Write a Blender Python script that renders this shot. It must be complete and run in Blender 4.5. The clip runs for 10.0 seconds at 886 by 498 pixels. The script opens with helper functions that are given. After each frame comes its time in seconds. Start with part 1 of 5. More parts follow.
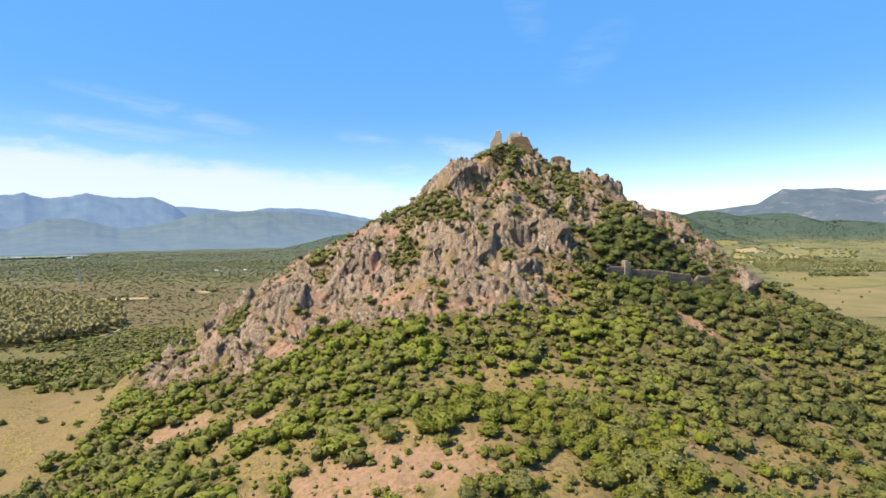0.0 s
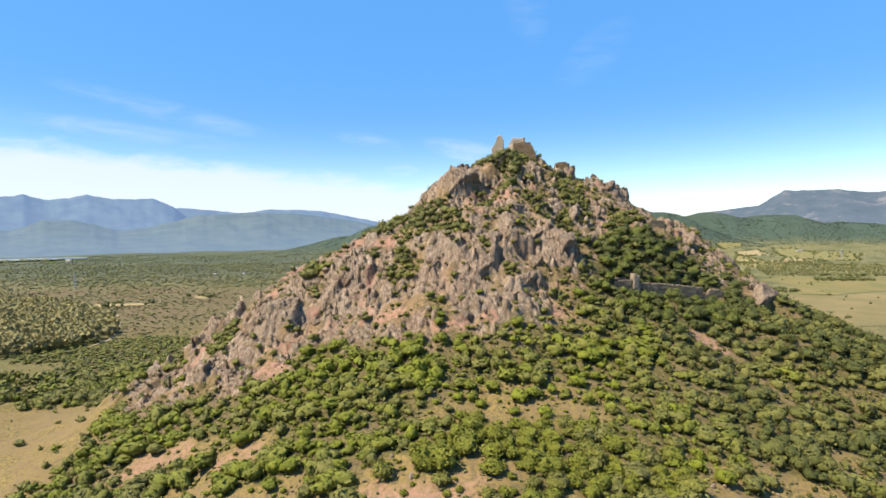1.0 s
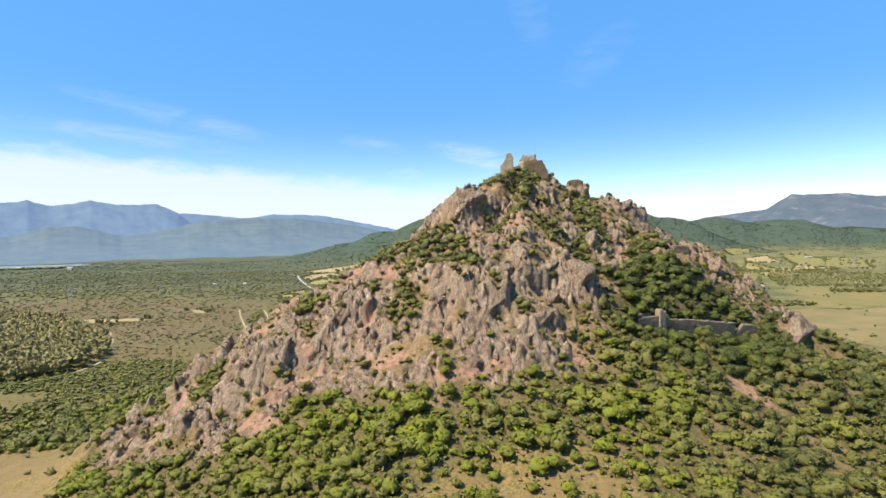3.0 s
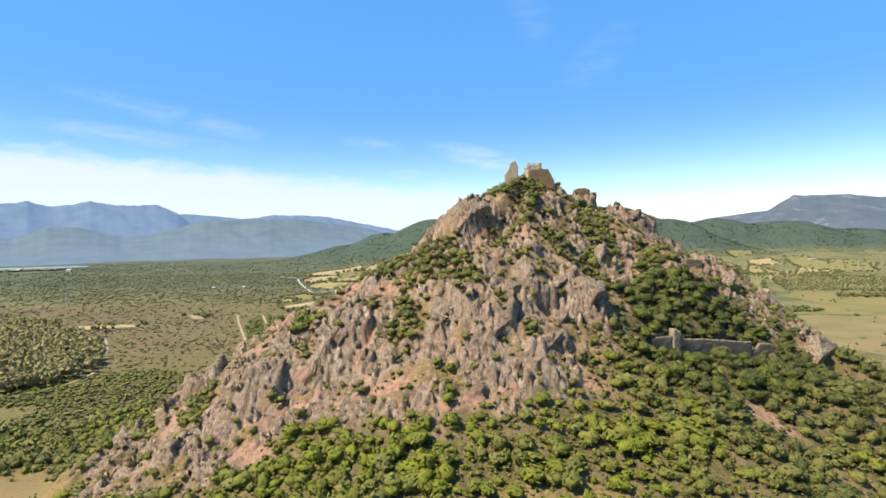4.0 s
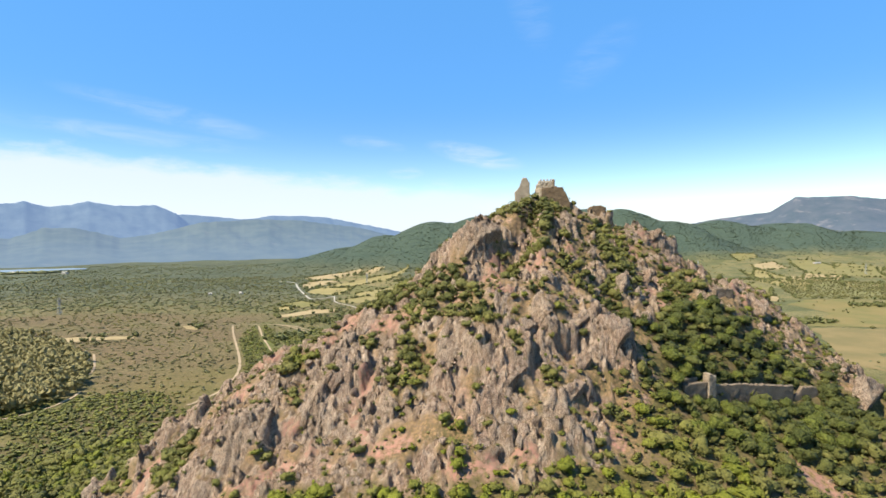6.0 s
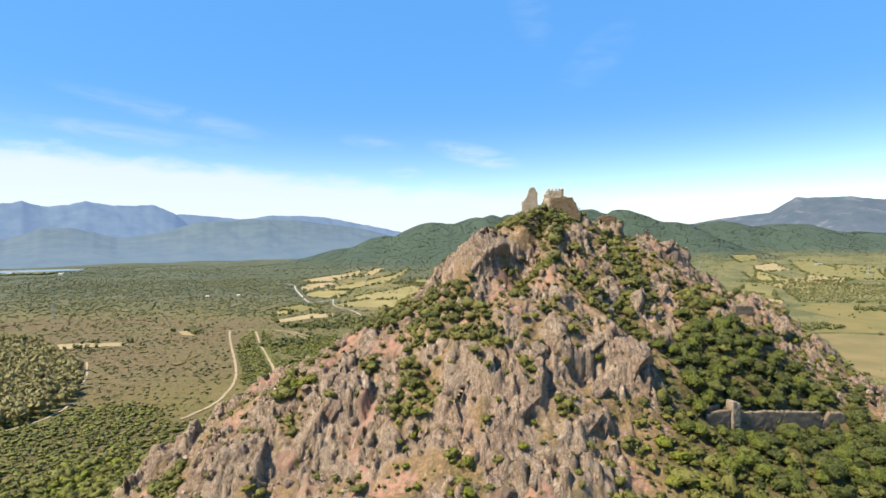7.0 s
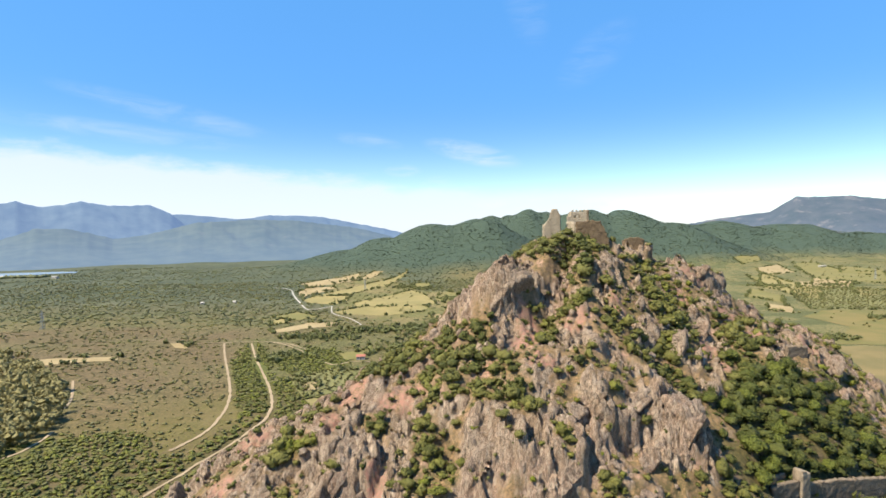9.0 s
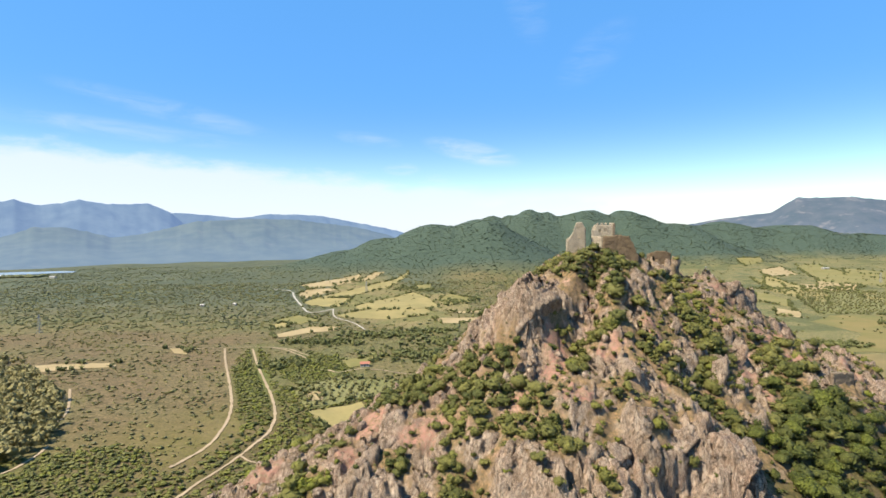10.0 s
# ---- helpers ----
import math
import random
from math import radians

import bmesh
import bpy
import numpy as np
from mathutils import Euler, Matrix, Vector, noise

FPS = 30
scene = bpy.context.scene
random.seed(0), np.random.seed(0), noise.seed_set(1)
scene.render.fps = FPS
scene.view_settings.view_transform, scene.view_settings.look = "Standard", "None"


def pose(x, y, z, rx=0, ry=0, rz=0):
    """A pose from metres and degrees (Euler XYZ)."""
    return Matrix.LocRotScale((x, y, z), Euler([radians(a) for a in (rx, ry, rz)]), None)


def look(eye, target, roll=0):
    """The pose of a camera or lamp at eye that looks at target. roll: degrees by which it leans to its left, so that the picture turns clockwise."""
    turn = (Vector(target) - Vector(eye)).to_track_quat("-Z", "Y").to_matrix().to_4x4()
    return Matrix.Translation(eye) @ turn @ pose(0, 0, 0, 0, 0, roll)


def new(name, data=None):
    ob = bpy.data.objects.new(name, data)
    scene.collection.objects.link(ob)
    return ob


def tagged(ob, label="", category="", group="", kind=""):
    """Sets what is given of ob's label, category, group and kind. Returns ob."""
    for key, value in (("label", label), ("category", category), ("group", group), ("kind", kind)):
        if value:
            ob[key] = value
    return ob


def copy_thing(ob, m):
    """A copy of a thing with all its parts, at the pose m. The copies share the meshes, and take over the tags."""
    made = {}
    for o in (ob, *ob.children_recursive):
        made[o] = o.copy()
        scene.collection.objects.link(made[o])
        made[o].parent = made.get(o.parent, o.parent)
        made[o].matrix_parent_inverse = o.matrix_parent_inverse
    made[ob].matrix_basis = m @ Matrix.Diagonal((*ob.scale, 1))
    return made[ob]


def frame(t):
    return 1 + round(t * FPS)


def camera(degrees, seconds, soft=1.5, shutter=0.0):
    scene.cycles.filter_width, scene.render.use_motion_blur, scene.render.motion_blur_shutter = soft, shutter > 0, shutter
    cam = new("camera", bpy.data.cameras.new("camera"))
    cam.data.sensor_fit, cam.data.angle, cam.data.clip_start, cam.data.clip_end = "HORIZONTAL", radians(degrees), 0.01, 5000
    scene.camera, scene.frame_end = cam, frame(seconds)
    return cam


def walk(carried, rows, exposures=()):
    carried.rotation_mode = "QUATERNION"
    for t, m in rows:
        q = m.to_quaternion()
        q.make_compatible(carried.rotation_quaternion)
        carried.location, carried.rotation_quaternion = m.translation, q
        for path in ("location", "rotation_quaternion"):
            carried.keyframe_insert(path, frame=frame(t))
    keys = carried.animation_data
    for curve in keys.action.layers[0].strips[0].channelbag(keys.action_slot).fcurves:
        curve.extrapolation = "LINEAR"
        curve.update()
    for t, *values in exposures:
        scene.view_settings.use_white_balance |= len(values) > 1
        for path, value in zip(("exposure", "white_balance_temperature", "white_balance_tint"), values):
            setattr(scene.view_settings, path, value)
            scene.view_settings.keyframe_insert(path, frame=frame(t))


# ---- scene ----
cam = camera(80.0, 10.0)
ROWS = [
    (0, 0.03, -0.12, 86.98, 1.369, -2.043, -0.745),
    (0.5, 0.17, 5.76, 89.19, 1.424, -2.010, -0.709),
    (1, 0.30, 11.68, 91.65, 1.441, -1.947, -0.758),
    (1.5, 0.38, 17.40, 94.30, 1.500, -1.866, -0.799),
    (2, 0.02, 22.76, 97.10, 1.643, -1.728, -0.841),
    (2.5, -0.51, 27.82, 99.92, 1.755, -1.586, -0.871),
    (4, -1.93, 43.38, 108.73, 1.905, -1.565, -0.859),
    (4.5, -2.65, 48.52, 111.46, 1.910, -1.551, -0.839),
    (5, -3.41, 53.89, 114.27, 1.914, -1.574, -0.761),
    (5.5, -4.07, 59.40, 117.05, 1.909, -1.599, -0.745),
    (7, -7.42, 76.56, 125.65, 1.778, -1.684, -0.711),
    (7.5, -8.86, 82.39, 128.63, 1.711, -1.754, -0.676),
    (8, -10.48, 88.54, 131.67, 1.646, -1.789, -0.701),
    (8.5, -12.06, 94.64, 134.57, 1.571, -1.818, -0.743),
    (9, -14.14, 100.77, 137.52, 1.539, -1.876, -0.791),
    (9.5, -17.60, 106.98, 140.66, 1.599, -1.950, -0.701),
    (10, -21.81, 113.02, 143.63, 1.432, -2.010, -0.593),
]


def aimed(x, y, z, yaw, pitch, roll):
    """A camera pose: yaw to the left from north, pitch up, roll, in degrees."""
    return Matrix.Translation((x, y, z)) @ pose(0, 0, 0, 0, 0, yaw) @ pose(0, 0, 0, 90 + pitch) @ pose(0, 0, 0, 0, 0, roll)


walk(cam, [(row[0], aimed(*row[1:])) for row in ROWS])

# ---- light ----
SUN_ELEVATION, SUN_AZIMUTH = radians(53), radians(-116)  # azimuth clockwise from +y
scene.view_settings.exposure = 1.078
world = bpy.data.worlds.new("sky")
scene.world = world
world.use_nodes = True


class Nodes:
    """A short hand for a node tree."""

    def __init__(self, tree):
        self.tree = tree
        tree.nodes.clear()

    def add(self, kind, **values):
        node = self.tree.nodes.new(kind)
        for key, value in values.items():
            setattr(node, key, value)
        return node

    def put(self, socket, value):
        if isinstance(value, bpy.types.NodeSocket):
            self.tree.links.new(value, socket)
        elif value is not None:
            socket.default_value = (*value, 1.0) if isinstance(value, tuple) and len(value) == 3 and socket.type == "RGBA" else value

    def math(self, operation, a, b=None, c=None, clamp=False):
        node = self.add("ShaderNodeMath", operation=operation, use_clamp=clamp)
        for socket, value in zip(node.inputs, (a, b, c)):
            self.put(socket, value)
        return node.outputs[0]

    def mix(self, factor, a, b, blend="MIX"):
        node = self.add("ShaderNodeMix", data_type="RGBA", blend_type=blend)
        self.put(node.inputs[0], factor)
        self.put(node.inputs[6], a)
        self.put(node.inputs[7], b)
        return node.outputs[2]

    def ramp(self, value, low, high):
        node = self.add("ShaderNodeMapRange", interpolation_type="SMOOTHSTEP")
        for socket, v in zip(node.inputs, (value, low, high, 0.0, 1.0)):
            self.put(socket, v)
        return node.outputs[0]

    def noise(self, where, scale, detail=4.0, rough=0.55, distort=0.0):
        node = self.add("ShaderNodeTexNoise")
        self.put(node.inputs["Vector"], where)
        for key, v in (("Scale", scale), ("Detail", detail), ("Roughness", rough), ("Distortion", distort)):
            node.inputs[key].default_value = v
        return node.outputs["Fac"]

    def scaled(self, where, x, y, z):
        node = self.add("ShaderNodeMapping")
        self.put(node.inputs["Vector"], where)
        node.inputs["Scale"].default_value = (x, y, z)
        return node.outputs[0]

    def attribute(self, name):
        return self.add("ShaderNodeAttribute", attribute_name=name).outputs["Fac"]


def sky():
    n = Nodes(world.node_tree)
    air = n.add("ShaderNodeTexSky", sky_type="NISHITA", sun_disc=False, sun_elevation=SUN_ELEVATION, sun_rotation=SUN_AZIMUTH,
                altitude=200.0, air_density=1.0, dust_density=0.3, ozone_density=3.0)
    way = n.add("ShaderNodeTexCoord").outputs["Generated"]
    split = n.add("ShaderNodeSeparateXYZ")
    n.put(split.inputs[0], way)
    east, up = split.outputs[0], split.outputs[2]
    # the white bank over the western mountains, thinning to the east
    ragged = n.noise(n.scaled(way, 5.0, 5.0, 16.0), 1.6, 6.0, 0.6)
    edge = n.math("ADD", n.math("MULTIPLY_ADD", east, -0.092, 0.081), n.math("MULTIPLY_ADD", ragged, 0.085, -0.042))
    bank = n.ramp(n.math("SUBTRACT", edge, up), -0.012, 0.028)
    # thin cirrus: a few drawn-out streaks, as east, up, length, depth, slope and strength
    shred = n.ramp(n.noise(n.scaled(way, 7.0, 7.0, 34.0), 1.5, 7.0, 0.6, 0.6), 0.28, 0.8)
    wisp = 0.0
    for a, b, wide, deep, slope, share in ((0.03, 0.145, 0.1, 0.024, -0.22, 0.6), (-0.16, 0.168, 0.07, 0.016, -0.12, 0.25), (-0.10, 0.115, 0.04, 0.014, 0.0, 0.35), (-0.46, 0.20, 0.16, 0.022, -0.2, 0.22), (-0.52, 0.165, 0.2, 0.018, -0.08, 0.25), (0.24, 0.30, 0.07, 0.05, 0.5, 0.1), (0.12, 0.39, 0.05, 0.07, -0.8, 0.13)):
        u, v = n.math("SUBTRACT", east, a), n.math("SUBTRACT", up, b)
        v = n.math("MULTIPLY_ADD", u, -slope, v)
        spot = n.math("ADD", n.math("POWER", n.math("ABSOLUTE", n.math("DIVIDE", u, wide)), 2.0), n.math("POWER", n.math("ABSOLUTE", n.math("DIVIDE", v, deep)), 2.0))
        wisp = n.math("MAXIMUM", wisp, n.math("MULTIPLY", n.ramp(spot, 1.0, 0.0), share))
    wisp = n.math("MULTIPLY", wisp, shred)
    cover = n.math("MAXIMUM", n.math("MULTIPLY", bank, n.math("MULTIPLY_ADD", n.ramp(east, -0.1, 0.45), -0.24, 0.86)), wisp)
    out = n.add("ShaderNodeBackground")
    deep = n.add("ShaderNodeHueSaturation")
    deep.inputs["Hue"].default_value, deep.inputs["Saturation"].default_value = 0.507, 1.25
    n.put(deep.inputs["Color"], air.outputs[0])
    veiled = n.mix(n.math("MULTIPLY", n.ramp(up, 0.06, 0.26), 0.68), deep.outputs[0], (0.72, 2.42, 5.3))  # a thin even veil of cirrostratus
    n.put(out.inputs[0], n.mix(cover, veiled, (4.4, 4.85, 5.5)))
    out.inputs[1].default_value = 0.095
    n.put(n.add("ShaderNodeOutputWorld").inputs[0], out.outputs[0])


sky()
sun = new("sun", bpy.data.lights.new("sun", "SUN"))
sun.data.energy, sun.data.angle, sun.data.color = 5.0, radians(0.55), (1.0, 0.915, 0.76)
sun.matrix_world = look((0, 0, 600), (math.sin(SUN_AZIMUTH) * -600 * math.cos(SUN_ELEVATION), math.cos(SUN_AZIMUTH) * -600 * math.cos(SUN_ELEVATION), 600 - 600 * math.sin(SUN_ELEVATION)))


# ---- noise, in arrays ----
def hashed(i, j, seed):
    v = (i.astype(np.int64) * 374761393 + j.astype(np.int64) * 668265263 + seed * 974711) & 0xFFFFFFFF
    v = ((v ^ (v >> 13)) * 1274126177) & 0xFFFFFFFF
    v = ((v ^ (v >> 16)) * 2246822519) & 0xFFFFFFFF
    return ((v ^ (v >> 15)) & 0xFFFFFF) / 0x1000000


def smooth(a, b, x):
    t = np.clip((x - a) / (b - a), 0, 1)
    return t * t * (3 - 2 * t)


def grain(x, y, seed=0):
    """Gradient noise, about -1 to 1."""
    i, j = np.floor(x), np.floor(y)
    fx, fy = x - i, y - j
    u, v = fx * fx * fx * (fx * (fx * 6 - 15) + 10), fy * fy * fy * (fy * (fy * 6 - 15) + 10)

    def corner(a, b):
        turn = hashed(i + a, j + b, seed) * 2 * np.pi
        return np.cos(turn) * (fx - a) + np.sin(turn) * (fy - b)

    low, high = corner(0, 0) * (1 - u) + corner(1, 0) * u, corner(0, 1) * (1 - u) + corner(1, 1) * u
    return 1.5 * (low * (1 - v) + high * v)


def fractal(x, y, seed=0, octaves=4, keep=0.5):
    total, size = 0.0, 1.0
    for k in range(octaves):
        total, size, x, y = total + size * grain(x, y, seed + k), size * keep, x * 2.03 + 17.1, y * 2.03 - 9.7
    return total


def cells(x, y, seed=0):
    """Distance to the nearest and second nearest cell centre, and the nearest cell's own number."""
    i, j = np.floor(x), np.floor(y)
    first, second, own = np.full(x.shape, 9.0), np.full(x.shape, 9.0), np.zeros(x.shape)
    for a in (-1, 0, 1):
        for b in (-1, 0, 1):
            d = np.hypot(i + a + hashed(i + a, j + b, seed) - x, j + b + hashed(i + a, j + b, seed + 5) - y)
            nearer = d < first
            second = np.where(nearer, first, np.minimum(second, d))
            own = np.where(nearer, hashed(i + a, j + b, seed + 9), own)
            first = np.where(nearer, d, first)
    return first, second, own


# ---- the lie of the land ----
PEAK_X, PEAK_Y, PEAK_Z, PLAIN = 35.0, 318.0, 137.0, 6.0
SPANS = np.array([0, 12, 28, 48, 72, 100, 135, 185, 260.0])  # metres from the peak
SLOPES = {  # compass of the hill (degrees from east, anticlockwise): heights at those spans, between the peak and the plain
    -180: (134, 125, 106, 85, 65, 45, 12),
    -150: (132, 127, 118, 98, 85, 66, 27),
    -130: (134, 126, 114, 97, 78, 51, 23),
    -115: (129, 116, 104, 101, 76, 49, 28),
    -100: (134, 124, 109, 96, 69, 44, 31),
    -85: (131, 119, 104, 87, 61, 42, 26),
    -70: (131, 116, 95, 80, 60, 42, 20),
    -55: (130, 113, 97, 77, 60, 37, 14),
    -40: (129, 116, 95, 85, 59, 49, 24),
    -20: (134, 117, 98, 96, 71, 54, 31),
    5: (132, 117, 114, 97, 93, 58, 28),
    28: (134, 123, 122, 114, 92, 48, 20),
    50: (136, 129, 122, 95, 69, 41, 18),
    110: (131, 120, 104, 80, 55, 30, 8),
}
ROCK_REACH = ((-180, 140), (-166, 160), (-158, 188), (-151, 194), (-140, 184), (-135, 167), (-131, 147), (-126, 135), (-117, 129), (-113, 123), (-103, 117), (-92, 109), (-85, 103), (-80, 93), (-76, 81),
              (-68, 70), (-58, 61), (-45, 57), (-35, 58), (-30, 66), (-28, 92), (-26, 122), (-21, 150), (-8, 140), (10, 120), (60, 90), (120, 80), (180, 140))


def around(x, y):
    return np.hypot(x - PEAK_X, y - PEAK_Y), np.degrees(np.arctan2(y - PEAK_Y, x - PEAK_X))


def profile(heights, r):
    """A smooth curve through one slope's heights."""
    h = np.array([PEAK_Z, *heights, PLAIN], float)
    steep = np.gradient(h, SPANS)
    steep[0], steep[-1] = steep[0] * 0.6, 0
    r = np.clip(r, 0, SPANS[-1] - 1e-6)
    k = np.searchsorted(SPANS, r, side="right") - 1
    w = SPANS[k + 1] - SPANS[k]
    t = (r - SPANS[k]) / w
    return (h[k] * (1 + 2 * t) * (1 - t) ** 2 + steep[k] * w * t * (1 - t) ** 2 + h[k + 1] * t * t * (3 - 2 * t) + steep[k + 1] * w * t * t * (t - 1))


def hill(x, y):
    r, turn = around(x, y)
    ways = sorted(SLOPES)
    edges = np.array([*ways, 180.0])
    k = np.clip(np.searchsorted(edges, turn, side="right") - 1, 0, len(ways) - 1)
    t = smooth(0, 1, (turn - edges[k]) / (edges[k + 1] - edges[k]))
    table = np.stack([profile(SLOPES[w], r) for w in ways])
    pick = np.arange(r.size)
    flat = table.reshape(len(ways), -1)
    kk, tt = k.ravel(), t.ravel()
    return (flat[kk, pick] * (1 - tt) + flat[(kk + 1) % len(ways), pick] * tt).reshape(r.shape)


# buttresses and hollows of the hill: x, y, half width, half depth, turn, rise
BUTTRESSES = ((6, 231, 11, 8, 5, 6.5), (-46, 241, 10, 8, 10, 6.0), (-16, 258, 7, 5, 0, 3.0), (26, 243, 7, 6, -15, 3.5), (-8, 235, 6, 7, 0, 3.0), (44, 245, 8, 8, -25, 4.5), (118, 304, 8, 6, -30, 5.0),
              (-127, 254, 9, 10, 20, 4.5), (-1, 286, 9, 7, -25, 3.5), (96, 342, 15, 7, -8, 5.2), (68, 345, 7, 6, 0, 6.0), (3, 297, 7, 9, 0, 2.5), (41, 297, 5, 5, -10, 2.0), (-76, 231, 9, 9, 20, 3.0), (20, 211, 8, 4, 0, 2.6), (62, 276, 5, 6, -30, 2.6),
              (-111, 260, 9, 8, 10, 6.0), (-138, 247, 8, 7, 20, 5.5), (-101, 276, 12, 10, 0, 4.0), (-119, 253, 8, 6, 15, 3.0), (-145, 231, 9, 7, 20, 3.5), (-84, 272, 12, 9, 10, 3.0), (-150, 240, 9, 9, 20, 4.5), (-134, 232, 9, 7, 20, 4.0))
HOLLOWS = ((12, 281, 8, 7, -30, -7.0), (86, 245.5, 27, 9, 20, -7.0), (-17, 240, 6, 8, 0, -6.0), (29, 238, 5, 5, -20, -6.0), (48, 250, 4, 6, -30, -4.5), (-84, 214, 8, 5, 20, -3.2), (-32, 254, 5, 5, 0, -2.6), (108, 336, 7, 7, 0, -4.0), (-7, 269, 6, 4, 0, -2.4), (33, 221, 6, 4, 0, -2.6), (-99, 209, 8, 5, 20, -3.0), (146, 255, 14, 8, -25, -9.0))


def landforms(x, y):
    """Steep-edged buttresses and rounder hollows on the slopes."""
    wx, wy = x + 1.8 * fractal(x / 9, y / 9, 141, 3), y + 1.8 * fractal(x / 9 + 40, y / 9, 143, 3)
    total = np.zeros(x.shape)
    for a, b, w, d, turn, rise in BUTTRESSES + HOLLOWS:
        c, s = math.cos(radians(turn)), math.sin(radians(turn))
        u, v = ((wx - a) * c + (wy - b) * s) / w, ((wy - b) * c - (wx - a) * s) / d
        if rise > 0:  # sheer to the east, easing off to the west
            east = smooth(-0.3, 0.5, u / (np.hypot(u, v) + 0.01))
            total = total + rise * smooth(0.0, 1.0, (1.45 - 0.27 * east - np.hypot(u, v)) / (1.0 - 0.62 * east))
        else:
            total = total + rise * smooth(1.35, 0.1, np.hypot(u, v))
    return total


RIDGES = (  # far wooded hills: x, y, height over the plain, half width
    (-575, 1960, 22, 160), (-485, 1970, 45, 170), (-405, 1980, 70, 190), (-260, 2000, 112, 200), (-128, 2010, 150, 210), (80, 2010, 168, 230), (-30, 2000, 140, 220),
    (320, 2600, 212, 330), (560, 2550, 220, 300), (740, 2500, 210, 260), (900, 2430, 154, 260), (160, 2600, 190, 330),
    (1100, 2950, 160, 330), (1350, 2900, 165, 330), (1620, 2750, 150, 330), (1850, 2600, 110, 330))


def far_hills(x, y):
    rise = np.zeros(x.shape)
    for a, b, h, w in RIDGES:
        d2 = ((x - a) ** 2 + ((y - b) * np.where(y > b, 0.6, 0.9)) ** 2) / w**2
        rise = np.maximum(rise, h * np.exp(-d2 * 0.9)) + 0.02 * h * np.exp(-d2)
    spurs = grain(x / 130.0, y / 210.0, 41) + 0.5 * grain(x / 60.0, y / 90.0, 42)
    return rise * (1 + 0.1 * spurs)


def most(x, y, blots):
    """Soft ellipses (x, y, half widths, turn), 1 inside, with ragged edges: the fullest of them."""
    x, y = np.asarray(x, float), np.asarray(y, float)
    edge = 0.34 * fractal(x / 8.0, y / 8.0, 91, 4)
    total = np.zeros(x.shape)
    for a, b, w, d, turn in blots:
        c, s = math.cos(radians(turn)), math.sin(radians(turn))
        u, v = (x - a) * c + (y - b) * s, (y - b) * c - (x - a) * s
        total = np.maximum(total, smooth(1.15, 0.8, np.hypot(u / w, v / d) + edge * min(1.0, 12.0 / min(w, d))))
    return total


# where shrubs grow: green patches on the rock, as x, y, half widths and turn
GREEN_HIGH = ((20, 314, 11, 5, 0), (26, 303, 10, 5, 0), (34, 306, 8, 4, 0), (13, 284, 6, 3, 0), (23, 278, 8, 5, 0), (60, 298, 7, 11, 10), (64, 334, 7, 9, 0), (14, 271, 3, 6, 0), (41, 265, 4, 4, 0), (52, 268, 6, 7, 0),
              (90, 304, 8, 10, 0), (39, 291, 3, 2, 0), (66, 293, 4, 5, 0), (37, 273, 4, 5, 0), (58, 278, 5, 5, 0), (74, 313, 7, 6, 0), (92, 296, 8, 8, 0), (54, 261, 4, 4, 0), (30, 291, 6, 4, 0))
GREEN_LOW = ((-36, 278, 11, 10, 0), (-19, 262, 10, 9, 0), (-9, 254, 9, 6, 0), (-1, 245, 8, 4, 0), (4, 238, 5, 3, 0), (12, 231, 3, 3, 0), (-23, 243, 5, 7, 0), (-24, 232, 4, 6, 0), (-62, 252, 6, 5, 0), (-62, 240, 4, 3, 0),
             (-66, 223, 4, 2, 0), (-38, 251, 2, 3, 0), (-14, 274, 9, 8, 0), (22, 226, 3, 3, 0), (-100, 234, 6, 10, 0), (-126, 246, 5, 4, 0), (28, 243, 3, 2, 0), (40, 223, 3, 2, 0), (55, 234, 3, 4, 0))
GREEN = GREEN_HIGH + GREEN_LOW

# dry clearings and patches of red soil, told in the same way
CLEARINGS = ((21, 175, 22, 8, 0), (7, 166, 20, 8, 0), (36, 166, 10, 7, 0), (-96, 174, 18, 10, 10), (-66, 165, 11, 7, 0), (-17, 130, 36, 12, 0), (8, 140, 8, 10, 0), (110, 180, 6, 18, 0), (84, 141, 23, 14, 0),
             (26, 127, 13, 8, 0), (-71, 157, 15, 8, 0), (-50, 142, 13, 7, 0), (97, 217, 11, 6, -20), (113, 197, 9, 7, 0), (-17, 143, 8, 6, 0), (68, 134, 13, 10, 0), (118, 159, 15, 15, 0))
RED_HIGH = ((10, 280, 4, 4, 0), (8, 273, 4, 8, 10), (5, 263, 3, 6, 0), (24, 272, 4, 3, 0), (113, 333, 4, 6, 20), (74, 285, 3, 8, 0), (75, 314, 2, 5, 0), (117, 298, 4, 8, 0), (89, 336, 6, 2, 0), (92, 312, 4, 4, 0),
            (9, 251, 5, 3, 0), (99, 300, 6, 7, 0), (-5, 255, 3, 2, 0), (40, 283, 3, 4, 0), (-31, 259, 8, 3, 0), (-53, 258, 4, 3, 0), (-48, 269, 5, 5, 0), (-80, 268, 6, 6, 0))
